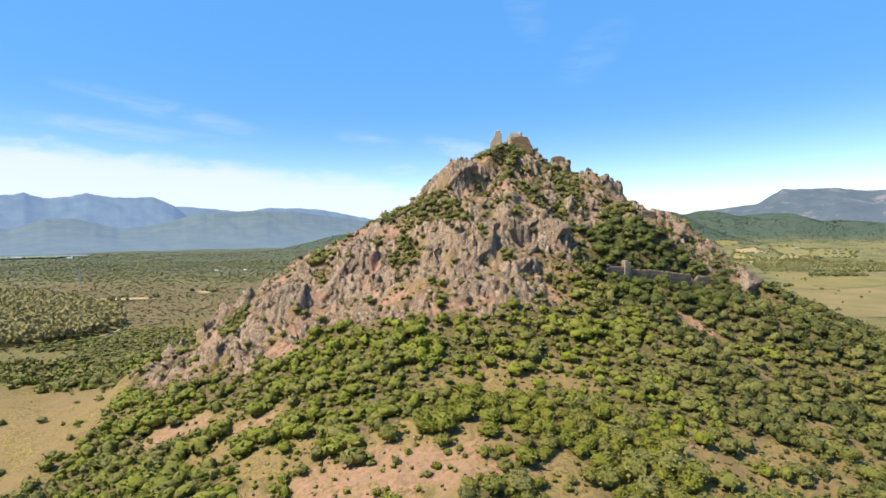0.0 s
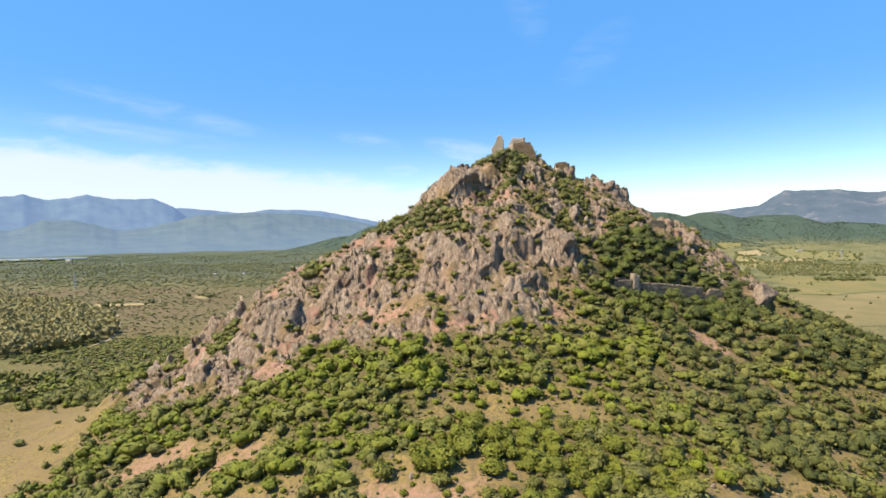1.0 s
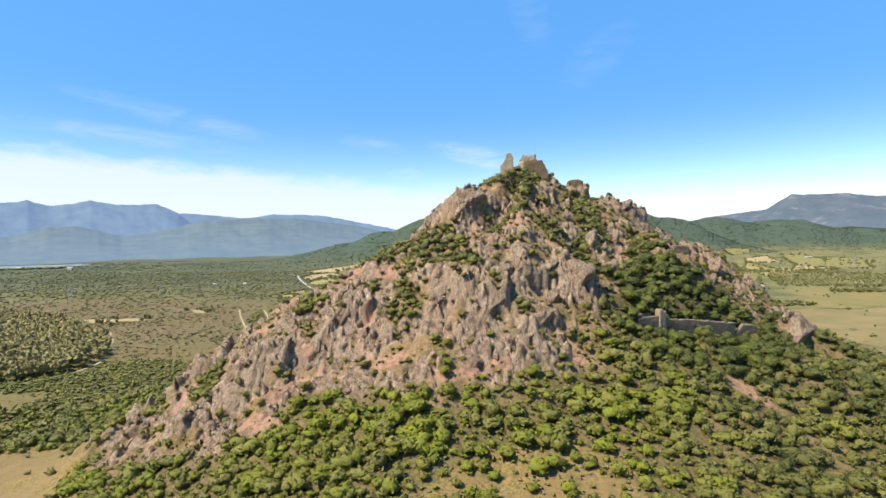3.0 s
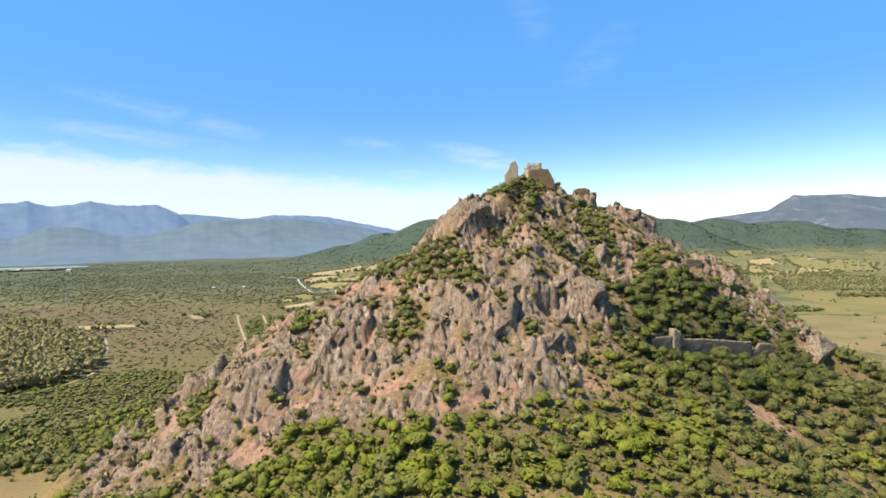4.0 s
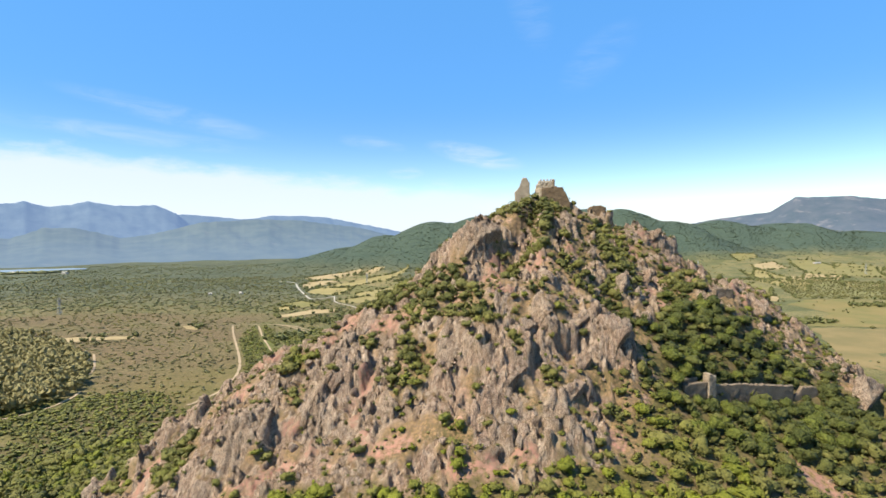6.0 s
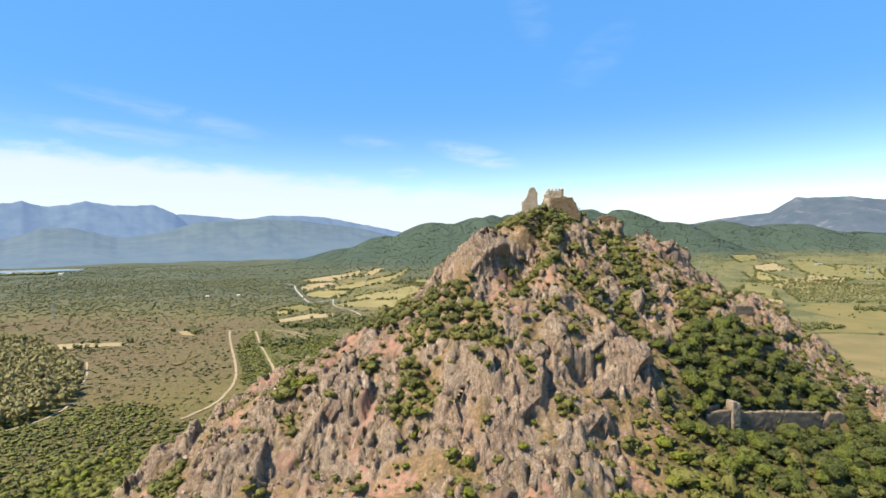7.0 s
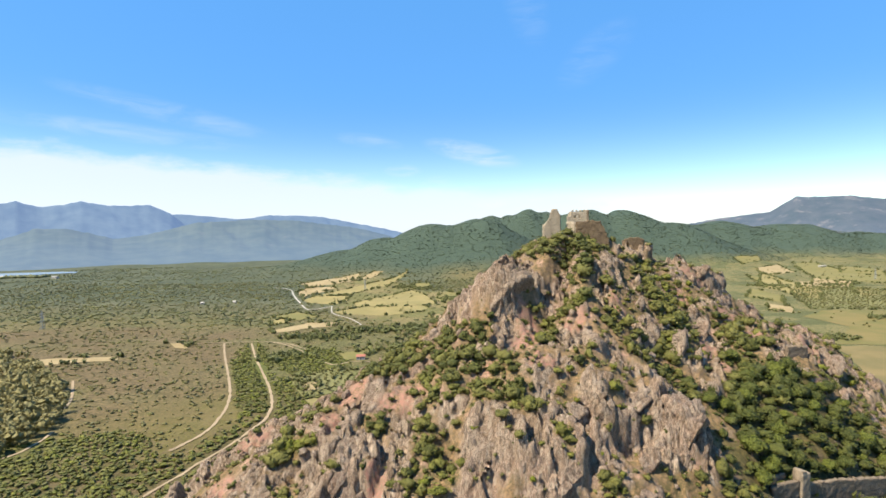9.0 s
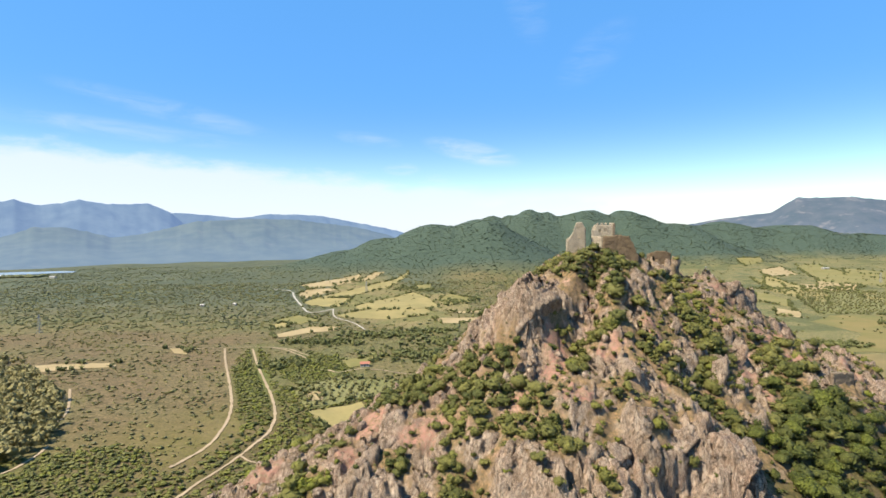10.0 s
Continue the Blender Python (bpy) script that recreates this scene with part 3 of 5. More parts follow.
def build_ground():
    xs = stretched(-146, 168, 0.62, -4900, 4900, 1.045)
    ys = np.concatenate([stretched(120, 204, 1.5, -3000, 203, 1.08), stretched(205, 346, 0.55, 205, 4900, 1.05)])
    x, y = np.meshgrid(xs, ys)
    z = land(x, y)
    bare = rocky(x, y)
    gy, gx = np.gradient(z, ys, xs)
    on = bare > 0.02
    firm = np.zeros(z.shape)
    firm[on] = craggy(x[on], y[on])
    out = blocks(x[on], y[on], z[on]) * bare[on] * (0.12 + 0.88 * firm[on]) / np.sqrt(1 + gx[on] ** 2 + gy[on] ** 2)
    px, py, pz = x.copy(), y.copy(), z.copy()
    px[on] -= out * gx[on]
    py[on] -= out * gy[on]
    pz[on] += out
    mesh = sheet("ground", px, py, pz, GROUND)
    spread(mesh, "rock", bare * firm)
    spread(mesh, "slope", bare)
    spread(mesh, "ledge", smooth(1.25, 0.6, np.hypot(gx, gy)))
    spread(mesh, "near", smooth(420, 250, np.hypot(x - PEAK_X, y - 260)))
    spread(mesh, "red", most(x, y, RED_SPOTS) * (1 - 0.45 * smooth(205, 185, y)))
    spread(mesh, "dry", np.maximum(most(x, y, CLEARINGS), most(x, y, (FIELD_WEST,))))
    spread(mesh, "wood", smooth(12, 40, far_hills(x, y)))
    # round the hill's foot the scrub's shade is painted on, clearings left out
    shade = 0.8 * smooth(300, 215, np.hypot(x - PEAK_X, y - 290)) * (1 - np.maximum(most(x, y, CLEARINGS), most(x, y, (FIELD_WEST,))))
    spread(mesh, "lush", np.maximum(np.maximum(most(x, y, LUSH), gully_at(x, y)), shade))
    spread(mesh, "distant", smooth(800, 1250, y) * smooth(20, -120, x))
    spread(mesh, "east", smooth(120, 300, x) * smooth(380, 560, y))
    spread(mesh, "farm", most(x, y, FARMLAND))
    spread(mesh, "brown", most(x, y, HEATHLAND) * (0.55 + 0.45 * smooth(-0.3, 0.2, fractal(x / 70, y / 70, 215, 3))))
    LAY.update(xs=xs, ys=ys, z=pz)
    tagged(new("ground", mesh), "steep rocky hill with red soil rising from a scrub plain", "ground", kind="structure")


build_ground()


# ---- far mountains ----
def mountain_range(name, label, far, deep, crest, material, seed, low=0.0):
    """A range at that distance: its crest is told as bearing and height, its slopes come forward in spurs."""
    bearing = np.arange(crest[0][0] - 2, crest[-1][0] + 2, 0.16)
    out = np.linspace(-deep, deep * 0.4, 44)
    b, r = np.meshgrid(np.radians(bearing), out)
    top = np.interp(np.degrees(b), *zip(*crest)) + 4 * fractal(np.degrees(b) * 1.6, r * 0 + seed, seed, 4)
    spur = fractal(np.degrees(b) * 0.34 + r / 700, r / 620 + seed, seed + 3, 4, 0.42)
    fall = np.where(r < 0, 1 + r / deep, 1 - r / (0.4 * deep))
    z = low + (top - low) * np.clip(fall, 0, 1) ** 1.15 * (1 + 0.17 * spur * np.clip(np.abs(r) / deep, 0, 1) ** 0.6 * 1.2) - 14 * (fall <= 0.02)
    mesh = sheet(name, (far + r) * np.sin(b), (far + r) * np.cos(b), z, material)
    for p in mesh.polygons:
        p.use_smooth = True
    return tagged(new(name, mesh), label, "mountain range", kind="structure")


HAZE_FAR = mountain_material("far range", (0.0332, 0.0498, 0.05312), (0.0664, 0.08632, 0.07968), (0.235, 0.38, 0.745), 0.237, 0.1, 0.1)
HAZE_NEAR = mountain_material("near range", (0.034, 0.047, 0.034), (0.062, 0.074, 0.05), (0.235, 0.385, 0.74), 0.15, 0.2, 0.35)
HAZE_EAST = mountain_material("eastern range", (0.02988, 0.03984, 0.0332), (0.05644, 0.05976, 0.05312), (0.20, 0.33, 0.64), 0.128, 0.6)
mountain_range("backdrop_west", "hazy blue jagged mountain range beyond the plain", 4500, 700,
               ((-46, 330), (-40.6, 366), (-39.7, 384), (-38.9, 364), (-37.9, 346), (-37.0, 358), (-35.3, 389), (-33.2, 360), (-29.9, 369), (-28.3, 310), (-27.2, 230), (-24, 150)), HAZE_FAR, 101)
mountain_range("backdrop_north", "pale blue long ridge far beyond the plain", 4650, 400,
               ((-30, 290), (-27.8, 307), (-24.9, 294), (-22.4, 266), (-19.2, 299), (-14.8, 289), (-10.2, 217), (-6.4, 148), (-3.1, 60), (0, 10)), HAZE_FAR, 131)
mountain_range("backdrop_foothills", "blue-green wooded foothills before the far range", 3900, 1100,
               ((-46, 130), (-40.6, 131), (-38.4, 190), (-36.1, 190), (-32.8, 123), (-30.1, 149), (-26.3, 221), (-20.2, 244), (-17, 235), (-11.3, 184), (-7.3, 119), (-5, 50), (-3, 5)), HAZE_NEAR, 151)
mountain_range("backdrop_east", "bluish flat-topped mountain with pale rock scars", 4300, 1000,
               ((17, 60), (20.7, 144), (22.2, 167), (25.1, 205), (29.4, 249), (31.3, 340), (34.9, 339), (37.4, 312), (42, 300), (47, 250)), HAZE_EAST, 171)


# ---- plants ----
def foliage(name, dull, bright, own="object", vary=0.62):
    """Leaves: each plant has its own tone, each leaf a little of its own."""
    m, n, s = surface(name)
    tone = n.attribute("tone") if own == "stuff" else n.add("ShaderNodeObjectInfo").outputs["Random"]
    leaf = n.add("ShaderNodeNewGeometry").outputs["Random Per Island"]
    c = n.mix(n.ramp(tone, 0.15, 0.85), dull, bright)
    c = n.mix(n.ramp(tone, 0.2, -0.4), c, (0.07171, 0.07835, 0.01594))
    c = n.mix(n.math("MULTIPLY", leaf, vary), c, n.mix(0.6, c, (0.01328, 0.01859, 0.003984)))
    # paler flecks painted in as highlights on the leaves
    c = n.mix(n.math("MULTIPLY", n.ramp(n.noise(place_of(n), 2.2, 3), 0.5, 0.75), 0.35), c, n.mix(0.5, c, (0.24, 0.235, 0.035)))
    # shade between leaf clumps, painted in as dark speckle, then bright tips
    gap_shade = n.math("MULTIPLY", n.ramp(n.noise(place_of(n), 2.6, 5, 0.8), 0.5, 0.58), 0.55)
    c = n.mix(gap_shade, c, n.mix(0.7, c, (0.01328, 0.01461, 0.003984)))
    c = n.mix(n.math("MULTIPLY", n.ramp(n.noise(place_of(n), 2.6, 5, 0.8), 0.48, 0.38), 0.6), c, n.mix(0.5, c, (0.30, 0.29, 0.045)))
    n.put(s.inputs["Base Color"], c)
    s.inputs["Roughness"].default_value = 0.62
    relief(n, s, n.noise(place_of(n), 2.6, 5, 0.8), 0.6, 0.75)
    through_leaf = n.add("ShaderNodeBsdfTranslucent")
    n.put(through_leaf.inputs[0], c)
    both = n.add("ShaderNodeMixShader")
    both.inputs[0].default_value = 0.11
    n.put(both.inputs[1], s.outputs[0])
    n.put(both.inputs[2], through_leaf.outputs[0])
    n.put(n.tree.nodes["Material Output"].inputs[0], both.outputs[0])
    return m


def bark_material():
    m, n, s = surface("bark")
    c = n.noise(n.scaled(place_of(n), 6, 6, 1.2), 2.0, 5)
    n.put(s.inputs["Base Color"], n.mix(c, (0.05976, 0.04648, 0.0332), (0.1328, 0.1062, 0.07968)))
    s.inputs["Roughness"].default_value = 0.95
    relief(n, s, c, 0.05)
    return m


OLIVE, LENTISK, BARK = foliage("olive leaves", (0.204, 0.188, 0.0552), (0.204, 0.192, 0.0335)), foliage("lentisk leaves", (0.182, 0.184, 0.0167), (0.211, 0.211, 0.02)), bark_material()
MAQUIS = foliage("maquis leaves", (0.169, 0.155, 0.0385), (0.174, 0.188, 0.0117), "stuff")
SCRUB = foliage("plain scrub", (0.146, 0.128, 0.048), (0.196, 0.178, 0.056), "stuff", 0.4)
# FOREST: oak greens with the far hills' haze mixed into the colour
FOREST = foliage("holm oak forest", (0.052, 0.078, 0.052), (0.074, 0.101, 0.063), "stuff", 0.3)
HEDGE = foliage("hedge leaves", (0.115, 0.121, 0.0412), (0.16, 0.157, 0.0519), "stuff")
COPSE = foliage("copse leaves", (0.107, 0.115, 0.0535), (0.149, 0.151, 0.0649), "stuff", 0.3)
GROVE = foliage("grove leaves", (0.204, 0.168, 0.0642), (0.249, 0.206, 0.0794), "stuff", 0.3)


def ball(rings):
    """Corners and triangles of a round ball cut rings times."""
    bm = bmesh.new()
    bmesh.ops.create_icosphere(bm, subdivisions=rings, radius=1.0)
    v, f = np.array([p.co[:] for p in bm.verts]), np.array([[p.index for p in q.verts] for q in bm.faces])
    bm.free()
    return v, f


BALLS = {k: ball(k) for k in (1, 2, 3)}


def crown(rng, rings, leaves, lobes=9, size=0.17, flat=1.0):
    """A bushy crown of radius one: a dark lumpy heart and many small leaf clumps. Corners and triangles."""
    v, f = BALLS[rings]
    ways = rng.normal(size=(lobes, 3))
    ways[:, 2] = np.abs(ways[:, 2]) * 0.9
    ways /= np.linalg.norm(ways, axis=1)[:, None]
    reach = rng.uniform(0.75, 1.08, lobes)

    def far(d):
        lump = (reach * np.exp(8.0 * (d @ ways.T - 1))).max(1)
        return 0.5 + 0.54 * lump

    def place(d, k):
        p = d * (far(d) * k)[:, None]
        p[:, 2] = np.where(p[:, 2] < 0, p[:, 2] * 0.7, p[:, 2]) * flat
        return p

    verts, faces = [place(v, 0.84 + 0.1 * rng.uniform(-1, 1, len(v)))], [f]
    d = rng.normal(size=(leaves, 3))
    d[:, 2] = d[:, 2] + 0.2
    d /= np.linalg.norm(d, axis=1)[:, None]
    centre = place(d, rng.uniform(0.84, 1.12, leaves))
    face = d + 0.6 * rng.normal(size=(leaves, 3))
    face /= np.linalg.norm(face, axis=1)[:, None]
    a = np.cross(face, rng.normal(size=(leaves, 3)))
    a /= np.linalg.norm(a, axis=1)[:, None]
    b = np.cross(face, a)
    s = size * rng.uniform(0.6, 1.35, leaves)[:, None]
    corners = np.stack([centre - s * a, centre - 0.55 * s * b, centre + s * a, centre + 0.6 * s * b], 1).reshape(-1, 3)
    at = len(v) + 4 * np.arange(leaves)[:, None]
    verts.append(corners)
    faces += [at + [0, 1, 2], at + [0, 2, 3]]
    return np.concatenate(verts), np.concatenate(faces)


def stem(rng, material):
    """A short forked stem: a tapered trunk and three limbs, from the ground into the crown."""
    verts, faces = [], []
    for tip, low, high, foot in (((0, 0, 0.45), 0.09, 0.06, (0, 0, -0.5)), ((0.35, 0.1, 0.75), 0.055, 0.02, (0, 0, 0.1)), ((-0.3, 0.2, 0.7), 0.05, 0.02, (0, 0, 0.1)), ((0.0, -0.35, 0.7), 0.05, 0.02, (0, 0, 0.1))):
        start = len(verts)
        for k in range(6):
            c, s = math.cos(k * math.pi / 3), math.sin(k * math.pi / 3)
            verts += [(foot[0] + low * c, foot[1] + low * s, foot[2]), (tip[0] + high * c, tip[1] + high * s, tip[2])]
        for k in range(6):
            a, b = start + 2 * k, start + 2 * ((k + 1) % 6)
            faces += [(a, b, b + 1), (a, b + 1, a + 1)]
    return raw("stem", np.array(verts), np.array(faces), material)


LONE_FIELD = ((-140, 176, 3.1), (-152, 168, 2.0), (-139, 203, 2.3), (-158, 205, 1.4), (-165, 178, 2.2), (-158, 227, 2.2), (-175, 236, 1.6))  # on the mown field
LONE_SUMMIT = ((17, 315, 2.6), (22, 313, 2.3), (27, 313, 2.4), (30, 316, 2.2), (29, 308, 2.7), (24, 308, 2.1), (38, 308, 2.5), (42, 308, 2.1), (31, 302, 2.7), (26, 300, 2.5), (35, 300, 2.2), (22, 296, 2.1), (30, 293, 2.3),  # under the castle
        (34, 296, 2.5), (46, 308, 1.9), (61, 343, 1.7), (73, 343, 2.0), (12, 312, 1.9), (8, 306, 1.8), (18, 305, 2.0), (40, 317, 1.6), (45, 315, 1.8), (31, 314, 2.9), (29.6, 311, 2.7), (33, 309, 2.4), (36, 306, 2.6), (20, 311, 2.6), (24.5, 311, 2.4), (44, 310, 2.3), (14, 314.5, 2.0), (48, 313, 1.9))
LONE = LONE_FIELD + LONE_SUMMIT
GATE_TREES = ((85.5, 241.6, 3.2), (66, 240.5, 2.9), (80.5, 240.0, 2.2), (97, 246.5, 2.4), (72, 238.6, 2.1), (107, 250, 2.6))  # before the curtain wall


def shrub_places(rng):
    """Feet and radii of the hill's shrubs: large ones, then low ones between them."""
    found = []
    for step, small in ((3.7, False), (2.5, True), (2.4, None)):
        gx, gy = np.meshgrid(np.arange(-215, 235, step), np.arange(100, 352, step))
        x, y = (gx + rng.uniform(-0.45 * step, 0.45 * step, gx.shape)).ravel(), (gy + rng.uniform(-0.45 * step, 0.45 * step, gx.shape)).ravel()
        bare, field, open_ = rocky(x, y), most(x, y, (FIELD_WEST,)), most(x, y, CLEARINGS)
        green, firm = most(x, y, GREEN), craggy(x, y)
        gully = gully_at(x, y)
        if small is None:
            chance, size = bare * green * 0.95, rng.uniform(1.0, 2.5, x.size)
        elif small:
            chance = (1 - bare) * (0.8 - 0.2 * open_) + bare * (1 - 0.65 * firm) * (0.55 + 0.45 * fractal(x / 11, y / 11, 115, 3) + 0.3 * green + 0.3 * smooth(40, 75, x))
            size = rng.uniform(0.5, 1.35, x.size)
        else:
            lush = 1.5 + 0.46 * fractal(x / 20, y / 20, 111, 3) - 0.16 * smooth(170, 125, y) + 0.6 * most(x, y, ((5, 204, 62, 15, 0), (62, 200, 30, 16, 0), (-70, 200, 40, 12, 20)))
            chance = (1 - bare) * lush * (1 - open_ * 0.82) * (1 - 0.3 * gully) + bare * (1 - 0.72 * firm) * np.maximum(1.0 * green, 0.5 + 0.45 * fractal(x / 13, y / 13, 113, 3) + 0.4 * smooth(40, 75, x) * smooth(350, 320, y) + 0.35 * smooth(238, 212, y) * smooth(-20, 10, x))
            size = (1.6 + 2.5 * rng.uniform(0, 1, x.size) ** 1.5) * (1 + 0.3 * fractal(x / 24, y / 24, 117, 2)) * (1 - 0.36 * bare * (1 - 0.7 * green))
        chance = chance * (1 - (0.4 if small else 0.85) * most(x, y, RED_SPOTS)) * (1 - 0.985 * field) * smooth(98, 122, y + 16 * fractal(x / 22, y / 22, 119, 3))
        for cx, cy, w in KEEP_CLEAR:
            chance = chance * (np.hypot(x - cx, y - cy) > w)
        on = rng.uniform(size=x.size) < chance
        found.append(np.stack([x, y, size, gully])[:, on])
    return np.concatenate(found, 1)


KEEP_CLEAR = ((25, 319, 4.5), (37, 315, 5.5), (43, 314, 4), (68, 343, 6), (77, 243, 4), (70, 240, 4), (84, 245, 4), (91, 248, 4), (98, 251, 4), (106, 254, 4), (114, 257, 4), (121, 260, 4), (104, 285, 4), (148, 266, 5), (142, 270, 5))


def plant_shrubs():
    rng = np.random.default_rng(5)
    x, y, size, gully = shrub_places(rng)
    for a, b, w in LONE:
        x, y, size, gully = np.append(x, a), np.append(y, b), np.append(size, w), np.append(gully, 0)
    z = floor_at(x, y)
    tone = np.clip(0.3 + 0.32 * smooth(260, 200, y) + 0.45 * fractal(x / 26, y / 26, 121, 3) + rng.uniform(-0.32, 0.32, x.size) - 0.22 * rocky(x, y) - (0.4 + 0.5 * rng.uniform(-1, 1, x.size)) * gully - 0.58 * smooth(25, 110, x) * smooth(300, 260, y) * smooth(95, 135, y), -1, 1)
    tone[-len(LONE):] = rng.uniform(-0.25, 0.35, len(LONE))
    # the 300 on the southern foot are plants of their own, the rest one thicket
    own = np.argsort(np.hypot(x - 20, y - 120) + 500 * (size < 1.2))[:300]
    kinds = []
    for name, label, material in (("wild_olive_shrub", "rounded grey-green wild olive shrub on dry soil", OLIVE), ("lentisk_shrub", "dense bright green lentisk shrub on the slope", LENTISK)):
        for k in range(3):
            root = tagged(new(name), label, "shrub", "shrubs on the hillside")
            body = new("crown", raw("crown", *crown(rng, 3, 320, lobes=15, size=0.11), material))
            body.data.polygons.foreach_set("use_smooth", np.ones(len(body.data.polygons), bool))
            wood = new("stem", stem(rng, BARK))
            body.parent = wood.parent = root
            body.location = (0, 0, 0.42)
            kinds.append(root)
    used = set()
    for n, k in enumerate(own):
        pick = (0 if tone[k] < 0.5 else 3) + n % 3
        m = Matrix.Translation((x[k], y[k], z[k])) @ Euler((rng.uniform(-0.1, 0.1), rng.uniform(-0.1, 0.1), rng.uniform(0, 6.28))).to_matrix().to_4x4()
        thing = kinds[pick] if pick not in used else copy_thing(kinds[pick], m)
        used.add(pick)
        thing.matrix_basis = m @ Matrix.Diagonal((size[k] * rng.uniform(0.85, 1.4), size[k] * rng.uniform(0.85, 1.2), size[k] * rng.uniform(0.7, 1.1), 1))
    rest = np.setdiff1d(np.arange(x.size), own)
    big, mid, little = rest[size[rest] >= 1.9], rest[(size[rest] >= 1.05) & (size[rest] < 1.9)], rest[size[rest] < 1.05]
    thicket("maquis", "dense olive and lentisk scrub covering the slopes", rng, [crown(rng, 2, 56, lobes=int(rng.integers(6, 14)), size=0.17) for _ in range(14)], x[big], y[big], z[big] + 0.35 * size[big], size[big], tone[big], MAQUIS, soft=True)
    thicket("brushwood", "waist-high green brushwood between the larger shrubs", rng, [crown(rng, 1, 24, lobes=8, size=0.26) for _ in range(12)], x[mid], y[mid], z[mid] + 0.3 * size[mid], size[mid], tone[mid], MAQUIS, soft=True)
    thicket("heath", "low dry heath tufts between the rocks", rng, [crown(rng, 1, 5, size=0.45) for _ in range(8)], x[little], y[little], z[little] + 0.25 * size[little], size[little], tone[little], SCRUB)
    return x.size


def thicket(name, label, rng, shapes, x, y, z, size, tone, material, tall=1.0, soft=False):
    """Many plants as one mesh."""
    verts, faces, tones, start = [], [], [], 0
    turn, high, broad = rng.uniform(0, 6.28, x.size), rng.uniform(0.65, 1.15, x.size) * tall, rng.uniform(0.75, 1.55, x.size)
    for k in range(x.size):
        v, f = shapes[k % len(shapes)]
        c, s = math.cos(turn[k]), math.sin(turn[k])
        p = (v * (broad[k], 1, high[k])) @ np.array([[c, s, 0], [-s, c, 0], [0, 0, 1]]) * size[k]
        verts.append(p + (x[k], y[k], z[k]))
        faces.append(f + start)
        tones.append(np.full(len(v), tone[k]))
        start += len(v)
    mesh = raw(name, np.concatenate(verts), np.concatenate(faces), material)
    mesh.polygons.foreach_set("use_smooth", np.full(len(mesh.polygons), soft))
    spread(mesh, "tone", np.concatenate(tones))
    return tagged(new(name, mesh), label, name.replace("_", " "), kind="stuff")


def plant_trees():
    """The broad evergreen trees of the gully, each on its own stem."""
    rng = np.random.default_rng(23)
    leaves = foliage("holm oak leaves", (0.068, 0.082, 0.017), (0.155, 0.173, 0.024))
    kinds = []
    for k in range(5):
        root = tagged(new("evergreen_tree"), "broad rounded dark green evergreen tree in the gully", "tree", "trees of the wooded gully")
        body = new("crown", raw("crown", *crown(rng, 3, 380, lobes=17, size=0.09, flat=0.92), leaves))
        wood = new("stem", stem(rng, BARK))
        body.parent = wood.parent = root
        body.location = (0, 0, 0.62)
        kinds.append(root)
    gx, gy = np.meshgrid(np.arange(30, 160, 4.7), np.arange(190, 300, 4.7))
    x, y = (gx + rng.uniform(-2.4, 2.4, gx.shape)).ravel(), (gy + rng.uniform(-2.4, 2.4, gx.shape)).ravel()
    ok = (rng.uniform(size=x.size) < 0.74 * gully_at(x, y) * (1 - rocky(x, y))) & (most(x, y, CLEARINGS) < 0.5)
    for cx, cy, w in KEEP_CLEAR:
        ok &= np.hypot(x - cx, y - cy) > w + 0.6
    tight = np.array([min(max(0.0, (240.2 + 0.36 * (a - 68)) - b), 20.0) if 64 < a < 140 else 20.0 for a, b in zip(x[ok], y[ok])])
    spots = [(a, b, rng.uniform(1.9, 3.7) * (0.65 if 0 < t < 9 else 1.0)) for a, b, t in zip(x[ok], y[ok], tight)] + list(GATE_TREES)
    for n, (a, b, w) in enumerate(spots):
        m = Matrix.Translation((a, b, float(floor_at(a, b)) + 0.12 * w)) @ Euler((rng.uniform(-0.08, 0.08), rng.uniform(-0.08, 0.08), rng.uniform(0, 6.28))).to_matrix().to_4x4()
        thing = kinds[n] if n < 5 else copy_thing(kinds[n % 5], m)
        thing.matrix_basis = m @ Matrix.Diagonal((w * rng.uniform(0.88, 1.15), w * rng.uniform(0.88, 1.15), w * rng.uniform(0.85, 1.2), 1))


plant_shrubs()
plant_trees()


# ---- rocks ----
def rock_material():
    m, n, s = surface("crag rock")
    where = place_of(n)
    c, mid, fine = rock_colour(n, where)
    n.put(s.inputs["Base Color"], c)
    s.inputs["Roughness"].default_value = 0.93
    relief(n, s, skin(n, where, mid), 1.0, 0.85)
    return m


ROCK = rock_material()


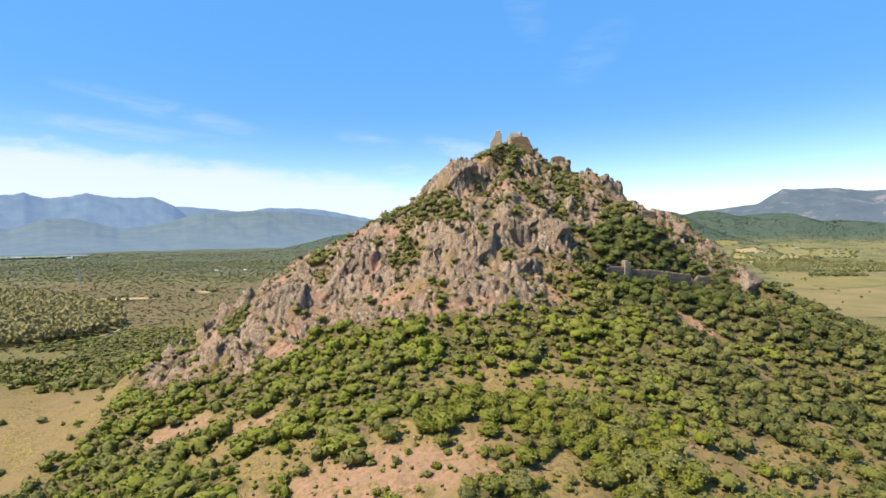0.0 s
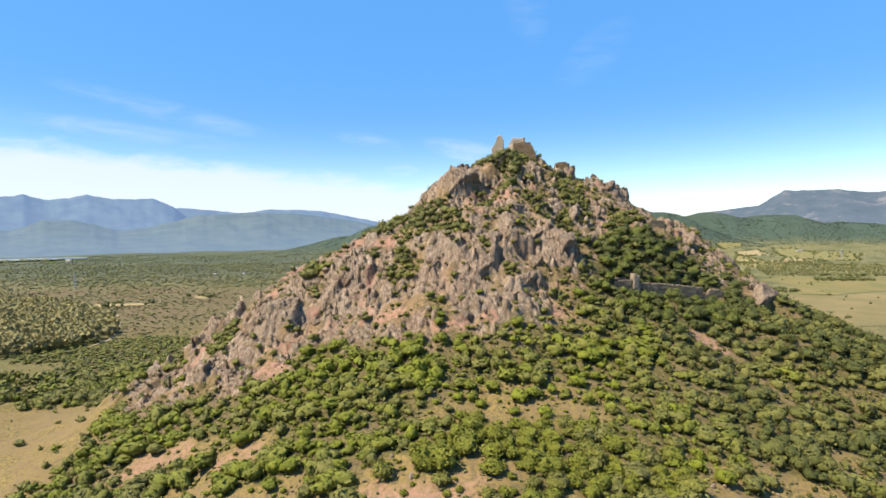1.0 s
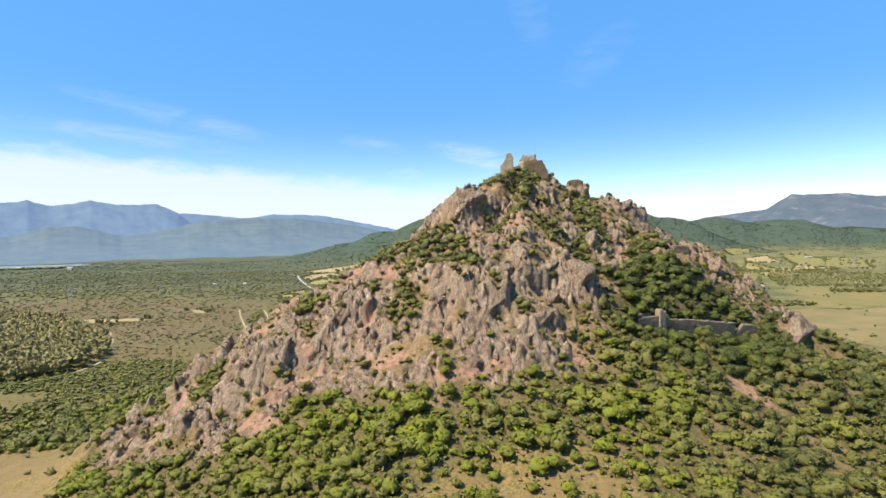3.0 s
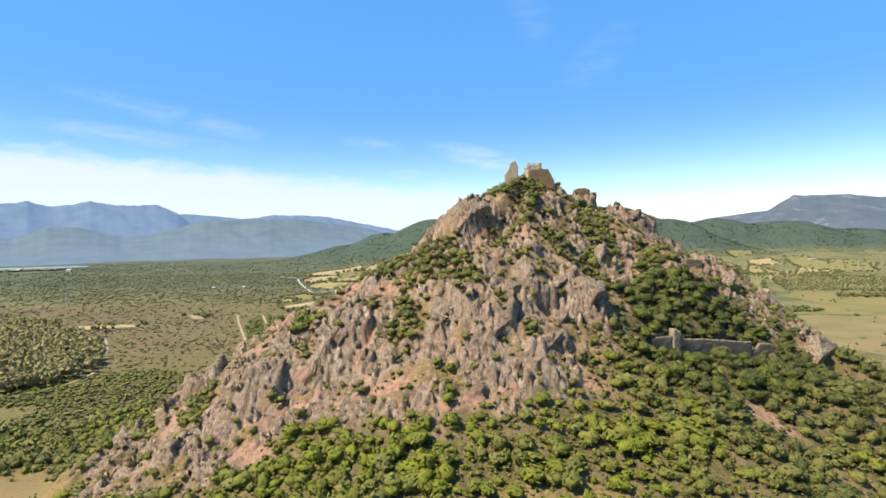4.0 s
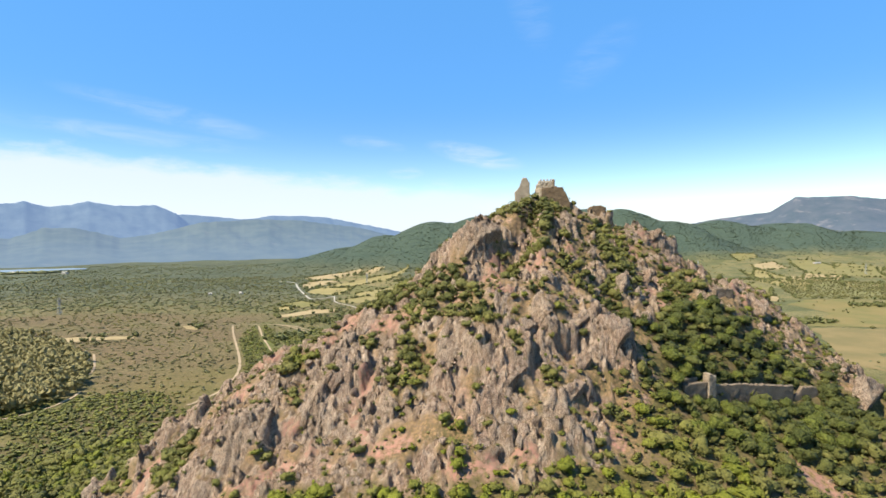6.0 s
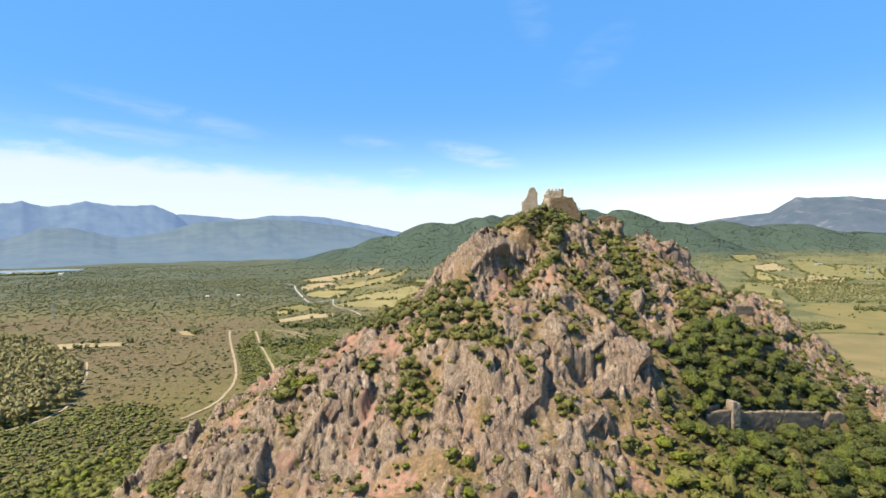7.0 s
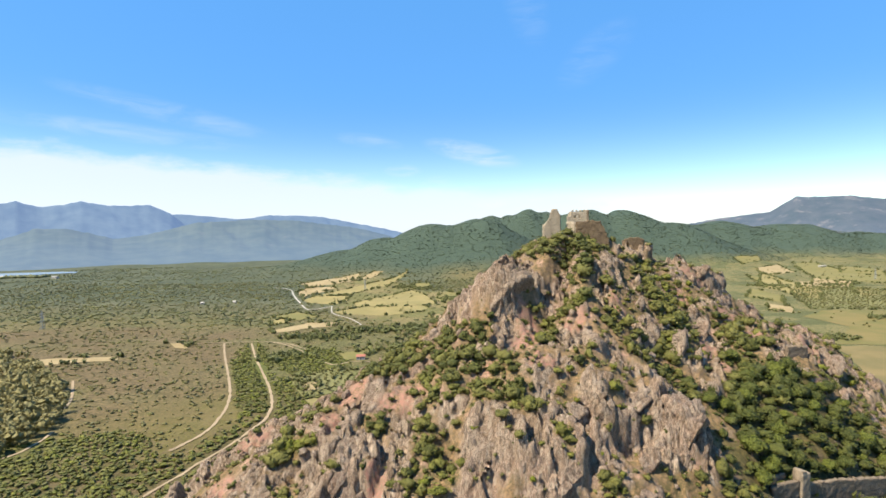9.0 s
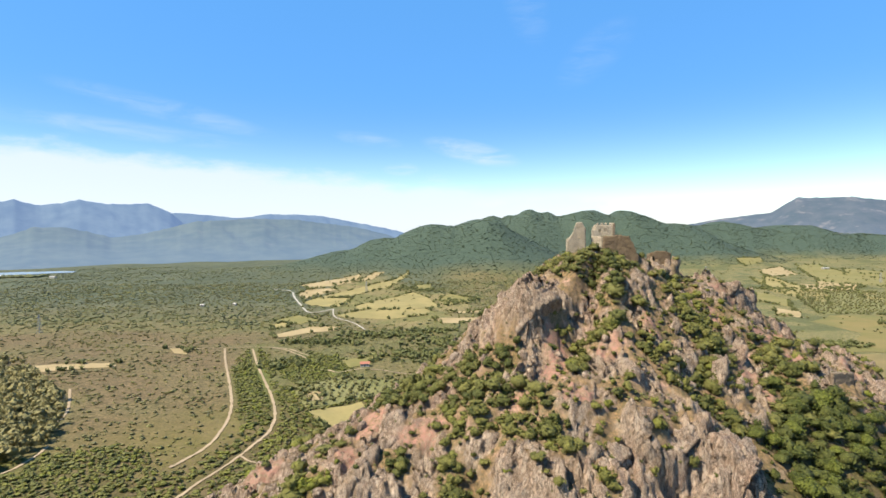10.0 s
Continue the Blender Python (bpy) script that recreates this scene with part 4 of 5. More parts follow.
def boulder(rng, rings, flutes=0.0, size=None):
    """An angular rock of radius about one: a ball cut by many planes, with joints and a worn skin."""
    bm = bmesh.new()
    bmesh.ops.create_icosphere(bm, subdivisions=rings, radius=1.0)
    v, f = np.array([p.co[:] for p in bm.verts]), np.array([[p.index for p in q.verts] for q in bm.faces])
    bm.free()
    ways = rng.normal(size=(17, 3))
    ways /= np.linalg.norm(ways, axis=1)[:, None]
    cut = rng.uniform(0.62, 1.0, 17)
    reach = np.min(np.where(v @ ways.T > 0.12, cut / np.maximum(v @ ways.T, 0.12), 9), 1)
    reach = np.minimum(reach, 1.25)
    turn = np.arctan2(v[:, 1], v[:, 0])
    ribs = 1 - 2 * np.abs(grain(turn * 4.2 + rng.uniform(0, 90), v[:, 2] * 0.7 + 7, 3))
    reach = reach * (1 + 0.06 * fractal(v[:, 0] * 3 + rng.uniform(0, 50), v[:, 1] * 3 + v[:, 2] * 2.1, 7, 3)) + flutes * ribs
    return v * reach[:, None], f


def crag(rng, x, y, z, wide, tall, deep, turn=0.0, out=0.19, back=24, broken=0.16, away=None, under=-0.5):
    """One of the large masses of rock that stand out of the hillside."""
    v, f = boulder(rng, 5 if wide > 14 else 4, 0.07)
    v = v * (wide / 2, deep / 2, tall / 2)
    c, s = math.cos(radians(turn)), math.sin(radians(turn))
    lean = math.radians(back)
    v = np.stack([v[:, 0], v[:, 1] * math.cos(lean) + v[:, 2] * math.sin(lean), v[:, 2] * math.cos(lean) - v[:, 1] * math.sin(lean)], 1)
    v = v @ np.array([[c, s, 0], [-s, c, 0], [0, 0, 1]])
    # a sheer face where the eastern side has broken away
    away = rng.uniform(-0.75, -0.3) if away is None else away
    face = Vector((math.cos(away), math.sin(away), under)).normalized()
    v = v - np.maximum(0, v @ np.array(face) - broken * wide)[:, None] * np.array(face)
    way = v / np.linalg.norm(v, axis=1)[:, None]
    p = v + (x, y, z)
    v = v + way * (blocks(p[:, 0], p[:, 1], p[:, 2], 0.85) + 0.9 * flutes(p[:, 0], p[:, 1], p[:, 2]))[:, None]
    inward = np.array([PEAK_X - x, PEAK_Y - y])
    inward = inward / np.linalg.norm(inward) * deep * (0.5 - out - (0.12 if wide >= 16 else 0))
    ob = new("rock_outcrop", raw("rock_outcrop", v, f, ROCK))
    ob.location = (x + inward[0], y + inward[1], z - 1.0)
    return tagged(ob, "weathered grey-tan rock buttress standing out of the hillside", "rock", "rock buttresses of the hill")


def lay_rocks():
    rng = np.random.default_rng(17)
    for row in CRAGS:
        crag(rng, *row)
    for row, face in BOLD:
        crag(rng, *row, out=0.42, back=6, broken=0.14, away=face, under=-0.4)
    crag(rng, *OVERHANG, out=0.5, back=0, broken=0.06, away=-0.85, under=-0.45)
    # loose blocks: many over the bare slopes, few shapes
    for count, rings, low, high, name, label in ((90, 3, 0.8, 2.3, "boulder", "jointed grey-tan boulder bedded in the bare slope"), (140, 2, 0.35, 0.9, "stone", "small angular stone lying on the slope")):
        shapes = [raw(name, *boulder(rng, rings, 0.03), ROCK) for _ in range(7)]
        made = 0
        while made < count:
            x, y = rng.uniform(-130, 160), rng.uniform(135 if rings == 2 else 200, 340)
            bare = float(rocky(np.array([x]), np.array([y]))[0])
            if bare < 0.6 and not (rings == 2 and float(most(np.array([x]), np.array([y]), CLEARINGS)[0]) > 0.6):
                continue
            w = rng.uniform(low, high)
            ob = new(name, shapes[made % 7])
            ob.matrix_basis = Matrix.Translation((x, y, float(floor_at(x, y)) + 0.1 * w)) @ Euler((rng.uniform(-0.4, 0.4), rng.uniform(-0.4, 0.4), rng.uniform(0, 6.28))).to_matrix().to_4x4() @ Matrix.Diagonal((w * rng.uniform(0.7, 1.3), w * rng.uniform(0.6, 1.0), w * rng.uniform(0.7, 1.5), 1))
            tagged(ob, label, "rock", "loose rocks on the hill")
            made += 1


lay_rocks()


# ---- the castle ----
def masonry(name, pale, dark):
    m, n, s = surface(name)
    where = place_of(n)
    stones = n.add("ShaderNodeTexVoronoi")
    n.put(stones.inputs["Vector"], n.scaled(where, 1.7, 1.7, 2.6))
    stain, fine = n.noise(where, 0.35, 5, 0.6), n.noise(where, 3.0, 4)
    c = n.mix(n.ramp(stain, 0.36, 0.66), dark, pale)
    c = n.mix(n.math("MULTIPLY", n.ramp(stones.outputs["Distance"], 0.28, 0.55), 0.45), c, (0.09296, 0.07304, 0.05312))
    own = n.add("ShaderNodeSeparateColor")
    n.put(own.inputs[0], stones.outputs["Color"])
    c = n.mix(n.math("MULTIPLY", own.outputs[0], 0.3), c, tuple(1.2 * v for v in pale))
    n.put(s.inputs["Base Color"], c)
    s.inputs["Roughness"].default_value = 0.95
    relief(n, s, n.math("SUBTRACT", fine, stones.outputs["Distance"]), 0.12, 0.7)
    return m


STONE = masonry("castle masonry", (0.4117, 0.3453, 0.2457), (0.3187, 0.2556, 0.176))
BROWN = masonry("keep masonry", (0.1793, 0.1228, 0.0664), (0.1262, 0.08101, 0.04382))
CREAM = masonry("hall masonry", (0.4781, 0.3984, 0.2855), (0.3851, 0.3054, 0.2125))
GREY = masonry("curtain masonry", (0.2457, 0.1826, 0.1208), (0.166, 0.1208, 0.07835))
BUFF = masonry("gate tower masonry", (0.3652, 0.2855, 0.1959), (0.2722, 0.2058, 0.1361))


def part(name, mesh, parent, label=""):
    ob = new(name, mesh)
    ob.parent = parent
    return tagged(ob, label) if label else ob


def wall(rng, start, end, foot, thick, solid, material, cell=0.42, high=13.0, rough=0.07):
    """A rubble wall from start to end: solid(u, v) tells which spots, u metres along and v above the foot, still stand."""
    start, end = np.array(start, float), np.array(end, float)
    length = np.linalg.norm(end - start)
    along, across = (end - start) / length, np.array([-(end - start)[1], (end - start)[0]]) / length
    nu, nv = max(2, int(round(length / cell))), int(round(high / cell))
    du, dv = length / nu, high / nv
    keep = np.array([[bool(solid((i + 0.5) * du, (j + 0.5) * dv)) for j in range(nv)] for i in range(nu)])
    verts, number, faces = [], {}, []

    def corner(i, j, k):
        if (i, j, k) not in number:
            shake = rng.normal(size=3) * rough
            p = start + along * (i * du + shake[0]) + across * ((k - 0.5) * thick + shake[1])
            number[(i, j, k)] = len(verts)
            verts.append((p[0], p[1], foot + j * dv + (shake[2] if j else 0)))
        return number[(i, j, k)]

    for i in range(nu):
        for j in range(nv):
            if not keep[i, j]:
                continue
            near, far = [[corner(i + p, j + q, k) for p, q in ((0, 0), (1, 0), (1, 1), (0, 1))] for k in (0, 1)]
            faces += [near, far[::-1]]
            for (p, q), (e, g) in (((-1, 0), (3, 0)), ((1, 0), (1, 2)), ((0, -1), (0, 1)), ((0, 1), (2, 3))):
                u, v = i + p, j + q
                if not (0 <= u < nu and 0 <= v < nv and keep[u, v]):
                    faces.append([near[g], near[e], far[e], far[g]])
    return raw("wall", np.array(verts), np.array(faces), material)


def top_line(points, rng, ragged=0.35):
    """A ruined crest: the wall's height along it, crumbling."""
    us, vs = zip(*points)
    phase = rng.uniform(0, 50)
    return lambda u, v: v < np.interp(u, us, vs) + ragged * float(grain(np.array([u * 0.9 + phase]), np.array([0.5]), 4)[0])


def build_castle():
    rng = np.random.default_rng(29)
    # the tall fragment of the western tower
    tower = tagged(new("ruined_tower"), "tall broken tan stone tower fragment on the summit", "ruin")
    part("wall", wall(rng, (21.6, 320.3), (28.5, 319.6), 131.0, 1.7, top_line(((0, 8.4), (1.0, 10.0), (2.2, 11.2), (3.0, 13.6), (3.6, 15.0), (5.4, 15.3), (6.0, 14.0), (6.9, 12.6)), rng, 0.3), STONE, high=16.5), tower)
    part("wall", wall(rng, (27.6, 320.6), (28.2, 325.0), 132.0, 1.4, top_line(((0, 10.5), (2, 8.0), (4.4, 5.0)), rng), STONE, high=12), tower)
    part("wall", wall(rng, (22.2, 321.2), (22.5, 324.0), 132.0, 1.4, top_line(((0, 8.0), (3, 5.0)), rng), STONE, high=10), tower)
    # the keep's great retaining wall with its fill
    keep = tagged(new("keep_wall"), "brown stone retaining wall of the ruined keep", "ruin")
    part("wall", wall(rng, (33.2, 312.2), (46.0, 311.2), 126.0, 1.3, top_line(((0, 14.6), (6, 15.2), (9.2, 14.8), (10.4, 13.0), (12.8, 7.0)), rng, 0.25), BROWN, high=17), keep)
    part("wall", wall(rng, (33.0, 312.6), (32.0, 322.0), 128.0, 1.3, top_line(((0, 12.6), (9.5, 12.8)), rng, 0.25), STONE, high=15), keep, "paler return wall")
    gx, gy = np.meshgrid(np.linspace(33.3, 46, 24), np.linspace(312.4, 328, 24))
    part("rubble_fill", sheet("rubble_fill", gx, gy, 140.6 + 0.5 * fractal(gx / 3, gy / 3, 5, 3) - 6.0 * smooth(42, 46, gx), GROUND), keep)
    # the hall on top, with two windows and merlons
    hall = tagged(new("castle_hall"), "small tan stone hall with two windows and merlons", "ruin")

    def front(u, v):
        opening = any(abs(u - w) < 0.5 and 2.3 < v < 3.5 for w in (3.2, 5.2))
        return not opening and v < (3.2 if u < 1.6 else 5.2)

    facade = part("wall", wall(rng, (32.2, 324.6), (40.8, 324.4), 140.0, 0.9, front, CREAM, cell=0.3, high=6.6, rough=0.03), hall)
    for u in (2.0, 3.6, 5.2, 6.8, 7.9):
        part("merlon", wall(rng, (32.2 + u, 324.6 - 0.023 * u), (32.9 + u, 324.584 - 0.023 * u), 145.25, 0.8, lambda a, b: True, CREAM, cell=0.35, high=0.7, rough=0.04), facade)
    part("wall", wall(rng, (40.6, 324.6), (41.2, 331.0), 140.0, 0.9, top_line(((0, 6.0), (3, 5.8), (6.5, 4.5)), rng), CREAM, cell=0.35, high=7), hall)
    part("wall", wall(rng, (34.0, 325.0), (34.4, 331.0), 140.0, 0.9, top_line(((0, 5.3), (3, 4.8), (6.5, 4.0)), rng), STONE, cell=0.35, high=7), hall)
    part("wall", wall(rng, (34.9, 331.0), (41.0, 331.2), 140.0, 0.8, top_line(((0, 4.6), (3, 5.0), (6, 4.4)), rng), STONE, cell=0.4, high=6.5), hall)
    part("quoin", wall(rng, (40.2, 324.0), (41.2, 323.98), 140.0, 0.5, lambda u, v: v < 5.6, GREY, cell=0.35, high=6, rough=0.03), hall, "pale corner stones")
    # the square ruin on the eastern knoll
    ruin = tagged(new("ruined_chamber"), "low square stone ruin on a rocky knoll", "ruin")
    for a, b, line in (((63.4, 345.0), (71.0, 344.4), ((0, 7.6), (2, 8.3), (6, 8.2), (7.6, 7.0))), ((71.0, 344.8), (71.8, 351.0), ((0, 7.4), (6, 6.5))), ((63.2, 345.2), (63.8, 351.0), ((0, 7.6), (6, 6.2)))):
        part("wall", wall(rng, a, b, 125.5, 1.1, top_line(line, rng, 0.25), BROWN, high=9.5), ruin)
    # a last length of wall on the eastern crest
    rest = tagged(new("wall_stump"), "low stump of stone wall on the crest", "ruin")
    part("wall", wall(rng, (89, 349), (96, 348), 113.0, 0.9, top_line(((0, 5.0), (2, 6.2), (7, 5.4)), rng), GREY, high=8), rest)
    low_wall = tagged(new("terrace_wall"), "short grey stone terrace wall among trees", "ruin")
    part("wall", wall(rng, (100, 286.5), (108, 288.5), float(floor_at(104, 287)) - 2.2, 1.4, top_line(((0, 5.6), (8, 5.2)), rng, 0.2), GREY, high=6), low_wall)
    # the lower curtain with its tower
    curtain = tagged(new("curtain_wall"), "long grey stone curtain wall crumbling across the wooded gully", "wall")
    part("wall", wall(rng, (68.0, 240.2), (76.8, 243.4), 57.5, 1.2, top_line(((0, 11.6), (8.8, 12.0)), rng, 0.2), GREY, high=14), curtain)
    part("wall", wall(rng, (79.6, 244.4), (113.0, 256.4), 54.0, 1.2, top_line(((0, 13.9), (8, 13.5), (17, 12.4), (22, 12.0), (26, 11.4), (29, 10.9), (33, 10.4), (34.5, 10.6)), rng, 0.25), GREY, high=15), curtain)
    part("wall", wall(rng, (113.2, 256.6), (125.0, 260.7), 52.0, 1.2, top_line(((0, 8.0), (2.2, 9.2), (4.2, 11.2), (9, 11.0), (11, 10.2), (12.5, 6.5)), rng, 0.2), GREY, high=13), curtain)
    part("wall", wall(rng, (125.4, 260.9), (137.0, 265.0), 50.0, 1.0, top_line(((0, 7.0), (4, 6.6), (12, 5.6)), rng, 0.25), GREY, high=9), curtain)
    part("inner_wall", wall(rng, (69.0, 243.6), (74.6, 245.6), 59.0, 0.8, top_line(((0, 11.4), (6, 11.0)), rng, 0.2), GREY, high=13), curtain)
    gate = tagged(new("gate_tower"), "square pale stone tower rising over the curtain wall", "tower")
    part("wall", wall(rng, (76.8, 243.5), (79.6, 244.5), 56.0, 2.8, top_line(((0, 16.1), (1.3, 16.0), (1.5, 15.4), (2.8, 15.2)), rng, 0.1), BUFF, cell=0.36, high=17.5, rough=0.05), gate)


build_castle()


# ---- fields, tracks and water on the plain ----
def soil_material(name, one, two, rows=0.0):
    m, n, s = surface(name)
    where = place_of(n)
    big, fine = n.noise(where, 0.02, 4, 0.6), n.noise(where, 0.35, 5, 0.65)
    c = n.mix(n.ramp(big, 0.35, 0.65), one, two)
    c = n.mix(n.math("MULTIPLY", n.ramp(fine, 0.5, 0.75), 0.4), c, (0.1262, 0.1129, 0.04648))
    if rows:
        wave = n.add("ShaderNodeTexWave", bands_direction="X")
        n.put(wave.inputs["Vector"], where)
        wave.inputs["Scale"].default_value, wave.inputs["Distortion"].default_value = rows, 1.5
        c = n.mix(n.math("MULTIPLY", wave.outputs["Fac"], 0.4), c, (0.08632, 0.09296, 0.0332))
    n.put(s.inputs["Base Color"], c)
    s.inputs["Roughness"].default_value = 1.0
    relief(n, s, fine, 0.4, 0.5)
    return m


STUBBLE, YELLOW = soil_material("stubble", (0.2922, 0.2224, 0.1162), (0.2457, 0.1826, 0.08632)), soil_material("ripe field", (0.239, 0.1892, 0.07304), (0.1926, 0.1594, 0.05976))
PASTURE, LEA = soil_material("dry pasture", (0.181, 0.133, 0.0544), (0.134, 0.108, 0.0418)), soil_material("grazed meadow", (0.1195, 0.1096, 0.0332), (0.166, 0.1262, 0.04382))
MEADOW, DIRT = soil_material("meadow", (0.1394, 0.1262, 0.03984), (0.1793, 0.1461, 0.0498)), soil_material("dirt track", (0.3054, 0.2291, 0.1428), (0.2457, 0.1826, 0.1129))
GROVE_SOIL, CHALK = soil_material("orchard soil", (0.1494, 0.1428, 0.0498), (0.1726, 0.156, 0.06308), 0.12), soil_material("pale road", (0.3453, 0.3121, 0.2656), (0.3054, 0.2722, 0.2258))


def inside(px, py, ring):
    hit, k = np.zeros(np.shape(px), bool), len(ring)
    for (ax, ay), (bx, by) in ((ring[i], ring[(i + 1) % k]) for i in range(k)):
        with np.errstate(divide="ignore", invalid="ignore"):
            hit ^= ((ay > py) != (by > py)) & (px < (bx - ax) * (py - ay) / (by - ay) + ax)
    return hit


def field(ring, material, label, lift=0.5):
    """A field laid on the ground inside a ring of corners."""
    bm = bmesh.new()
    bm.faces.new([bm.verts.new((x, y, 0)) for x, y in ring])
    bmesh.ops.triangulate(bm, faces=bm.faces[:])
    for _ in range(3):
        bmesh.ops.subdivide_edges(bm, edges=[e for e in bm.edges if e.calc_length() > 14], cuts=1, use_grid_fill=True)
        bmesh.ops.triangulate(bm, faces=[f for f in bm.faces if len(f.verts) > 3])
    at = np.array([v.co[:2] for v in bm.verts])
    wob = 2.5 * fractal(at[:, 0] / 25, at[:, 1] / 25, 7, 2)
    high = floor_at(at[:, 0] + wob, at[:, 1] - wob) + lift
    for v, w, h in zip(bm.verts, wob, high):
        v.co = (v.co.x + w, v.co.y - w, h)
    mesh = bpy.data.meshes.new("field")
    bm.to_mesh(mesh)
    bm.free()
    mesh.materials.append(material)
    return tagged(new("field", mesh), label, "field", kind="structure")


STUBBLE_EAST = (
    ((830, 1436), (899, 1406), (868, 1314), (738, 1284)),
    ((939, 1815), (1071, 1917), (1000, 1715), (831, 1556)),
    ((911, 1496), (933, 1385), (832, 1261), (820, 1365)),
    ((526, 1039), (540, 989), (511, 932), (488, 962)),)
STUBBLE_WEST = (
    ((-419, 1445), (-360, 1576), (-301, 1661), (-295, 1612), (-324, 1421), (-376, 1361)),
    ((-374, 1271), (-376, 1346), (-316, 1374), (-304, 1333), (-336, 1182)),
    ((-58, 933), (60, 945), (62, 885), (-46, 891)),
    ((-36, 999), (70, 1030), (70, 1005), (-26, 979)),
    ((-269, 807), (-234, 868), (-191, 867), (-187, 837), (-225, 818), (-260, 781)),
    ((-493, 648), (-454, 656), (-386, 665), (-375, 647), (-440, 626), (-473, 625)),
    ((-367, 733), (-338, 728), (-328, 699), (-344, 704)),
    ((-265, 1671), (-233, 1666), (-242, 1629), (-314, 1417), (-328, 1436)),
    ((-157, 556), (-136, 561), (-132, 537), (-145, 534)),)
YELLOW_EAST = (
    ((838, 1260), (865, 1182), (801, 1101), (770, 1157)),
    ((854, 1632), (767, 1254), (655, 1084), (669, 1321)),)
YELLOW_WEST = (
    ((-325, 1145), (-289, 1287), (-198, 1544), (-163, 1656), (-163, 1623), (-184, 1431), (-243, 1233), (-229, 1119), (-242, 1064), (-298, 1099)),
    ((-207, 1066), (-121, 1313), (-85, 1220), (-51, 1059), (-140, 1013), (-193, 1026)),
    ((-221, 971), (-180, 1013), (-64, 1035), (-70, 962), (-129, 929), (-199, 942)),
    ((-297, 886), (-282, 901), (-262, 876), (-284, 849)),
    ((-136, 510), (-99, 532), (-70, 470), (-105, 462)),)
MEADOW_EAST = (
    ((787, 1580), (807, 1487), (714, 1292), (676, 1248), (744, 1461)),
    ((628, 1268), (625, 1148), (556, 1037), (545, 1133)),
    ((1267, 1902), (1267, 1693), (1136, 1526), (1104, 1668)),
    ((978, 2025), (1117, 2119), (1067, 2009), (949, 1905)),
    ((1166, 1990), (1281, 2045), (1145, 1714), (1210, 1651), (989, 1325), (928, 1401), (898, 1468)),)
MEADOW_WEST = (
    ((-128, 1457), (-89, 1475), (-80, 1385), (-108, 1314)),
    ((-309, 920), (-283, 973), (-234, 924), (-258, 889)),
    ((-62, 1170), (-36, 1263), (19, 1167), (-41, 1059)),
    ((-147, 668), (-103, 691), (-103, 667), (-131, 637)),)
PASTURE_EAST = (
    ((490, 690), (640, 750), (760, 700), (520, 500), (350, 480), (330, 530), (408, 700)),)
LEA_EAST = (
    ((499, 899), (559, 947), (646, 946), (700, 900), (640, 760), (490, 700), (408, 709), (507, 813)),)
GROVE_SOIL_EAST = (
    ((700, 1255), (835, 1315), (960, 1090), (800, 960), (695, 950), (555, 961), (600, 1067)),)
GROVE_SOIL_WEST = (
    ((-167, 568), (-138, 602), (-79, 595), (-70, 560), (-116, 529), (-141, 518)),)
FIELDS = (
    (STUBBLE, "dry tan stubble field", STUBBLE_EAST),
    (STUBBLE, "dry tan stubble field", STUBBLE_WEST),
    (YELLOW, "ripe yellow field between hedges", YELLOW_EAST),
    (YELLOW, "ripe yellow field between hedges", YELLOW_WEST),
    (MEADOW, "green and straw coloured meadow", MEADOW_EAST),
    (MEADOW, "green and straw coloured meadow", MEADOW_WEST),
    (PASTURE, "broad dry tan pasture", PASTURE_EAST),
    (LEA, "broad yellow-green grazed meadow", LEA_EAST),
    (GROVE_SOIL, "olive orchard in rows on grey-green soil", GROVE_SOIL_EAST),
    (GROVE_SOIL, "olive orchard in rows on grey-green soil", GROVE_SOIL_WEST))
RINGS = [ring for _, _, rings in FIELDS for ring in rings]
for soil, words, rings in FIELDS:
    for number, ring in enumerate(rings):
        field(ring, soil, words, 0.35 + 0.05 * (number % 5))


def track(line, width, material, label, name="road", lift=0.42):
    """A strip of road laid on the ground along a line."""
    line = np.array(line, float)
    for _ in range(3):
        line = np.vstack([line[:1], np.stack([0.75 * line[:-1] + 0.25 * line[1:], 0.25 * line[:-1] + 0.75 * line[1:]], 1).reshape(-1, 2), line[-1:]])
    way = np.gradient(line, axis=0)
    way /= np.linalg.norm(way, axis=1)[:, None] + 1e-9
    side = np.stack([-way[:, 1], way[:, 0]], 1) * (width / 2) * (1 + 0.7 * grain(np.arange(len(line)) * 0.83, np.zeros(len(line)), 8))[:, None]
    grid = np.stack([line - side, line - side * 0.3, line + side * 0.3, line + side], 1)
    z = floor_at(grid[..., 0], grid[..., 1]) + lift
    return tagged(new(name, sheet(name, grid[..., 0], grid[..., 1], z, material)), label, "road", kind="structure")


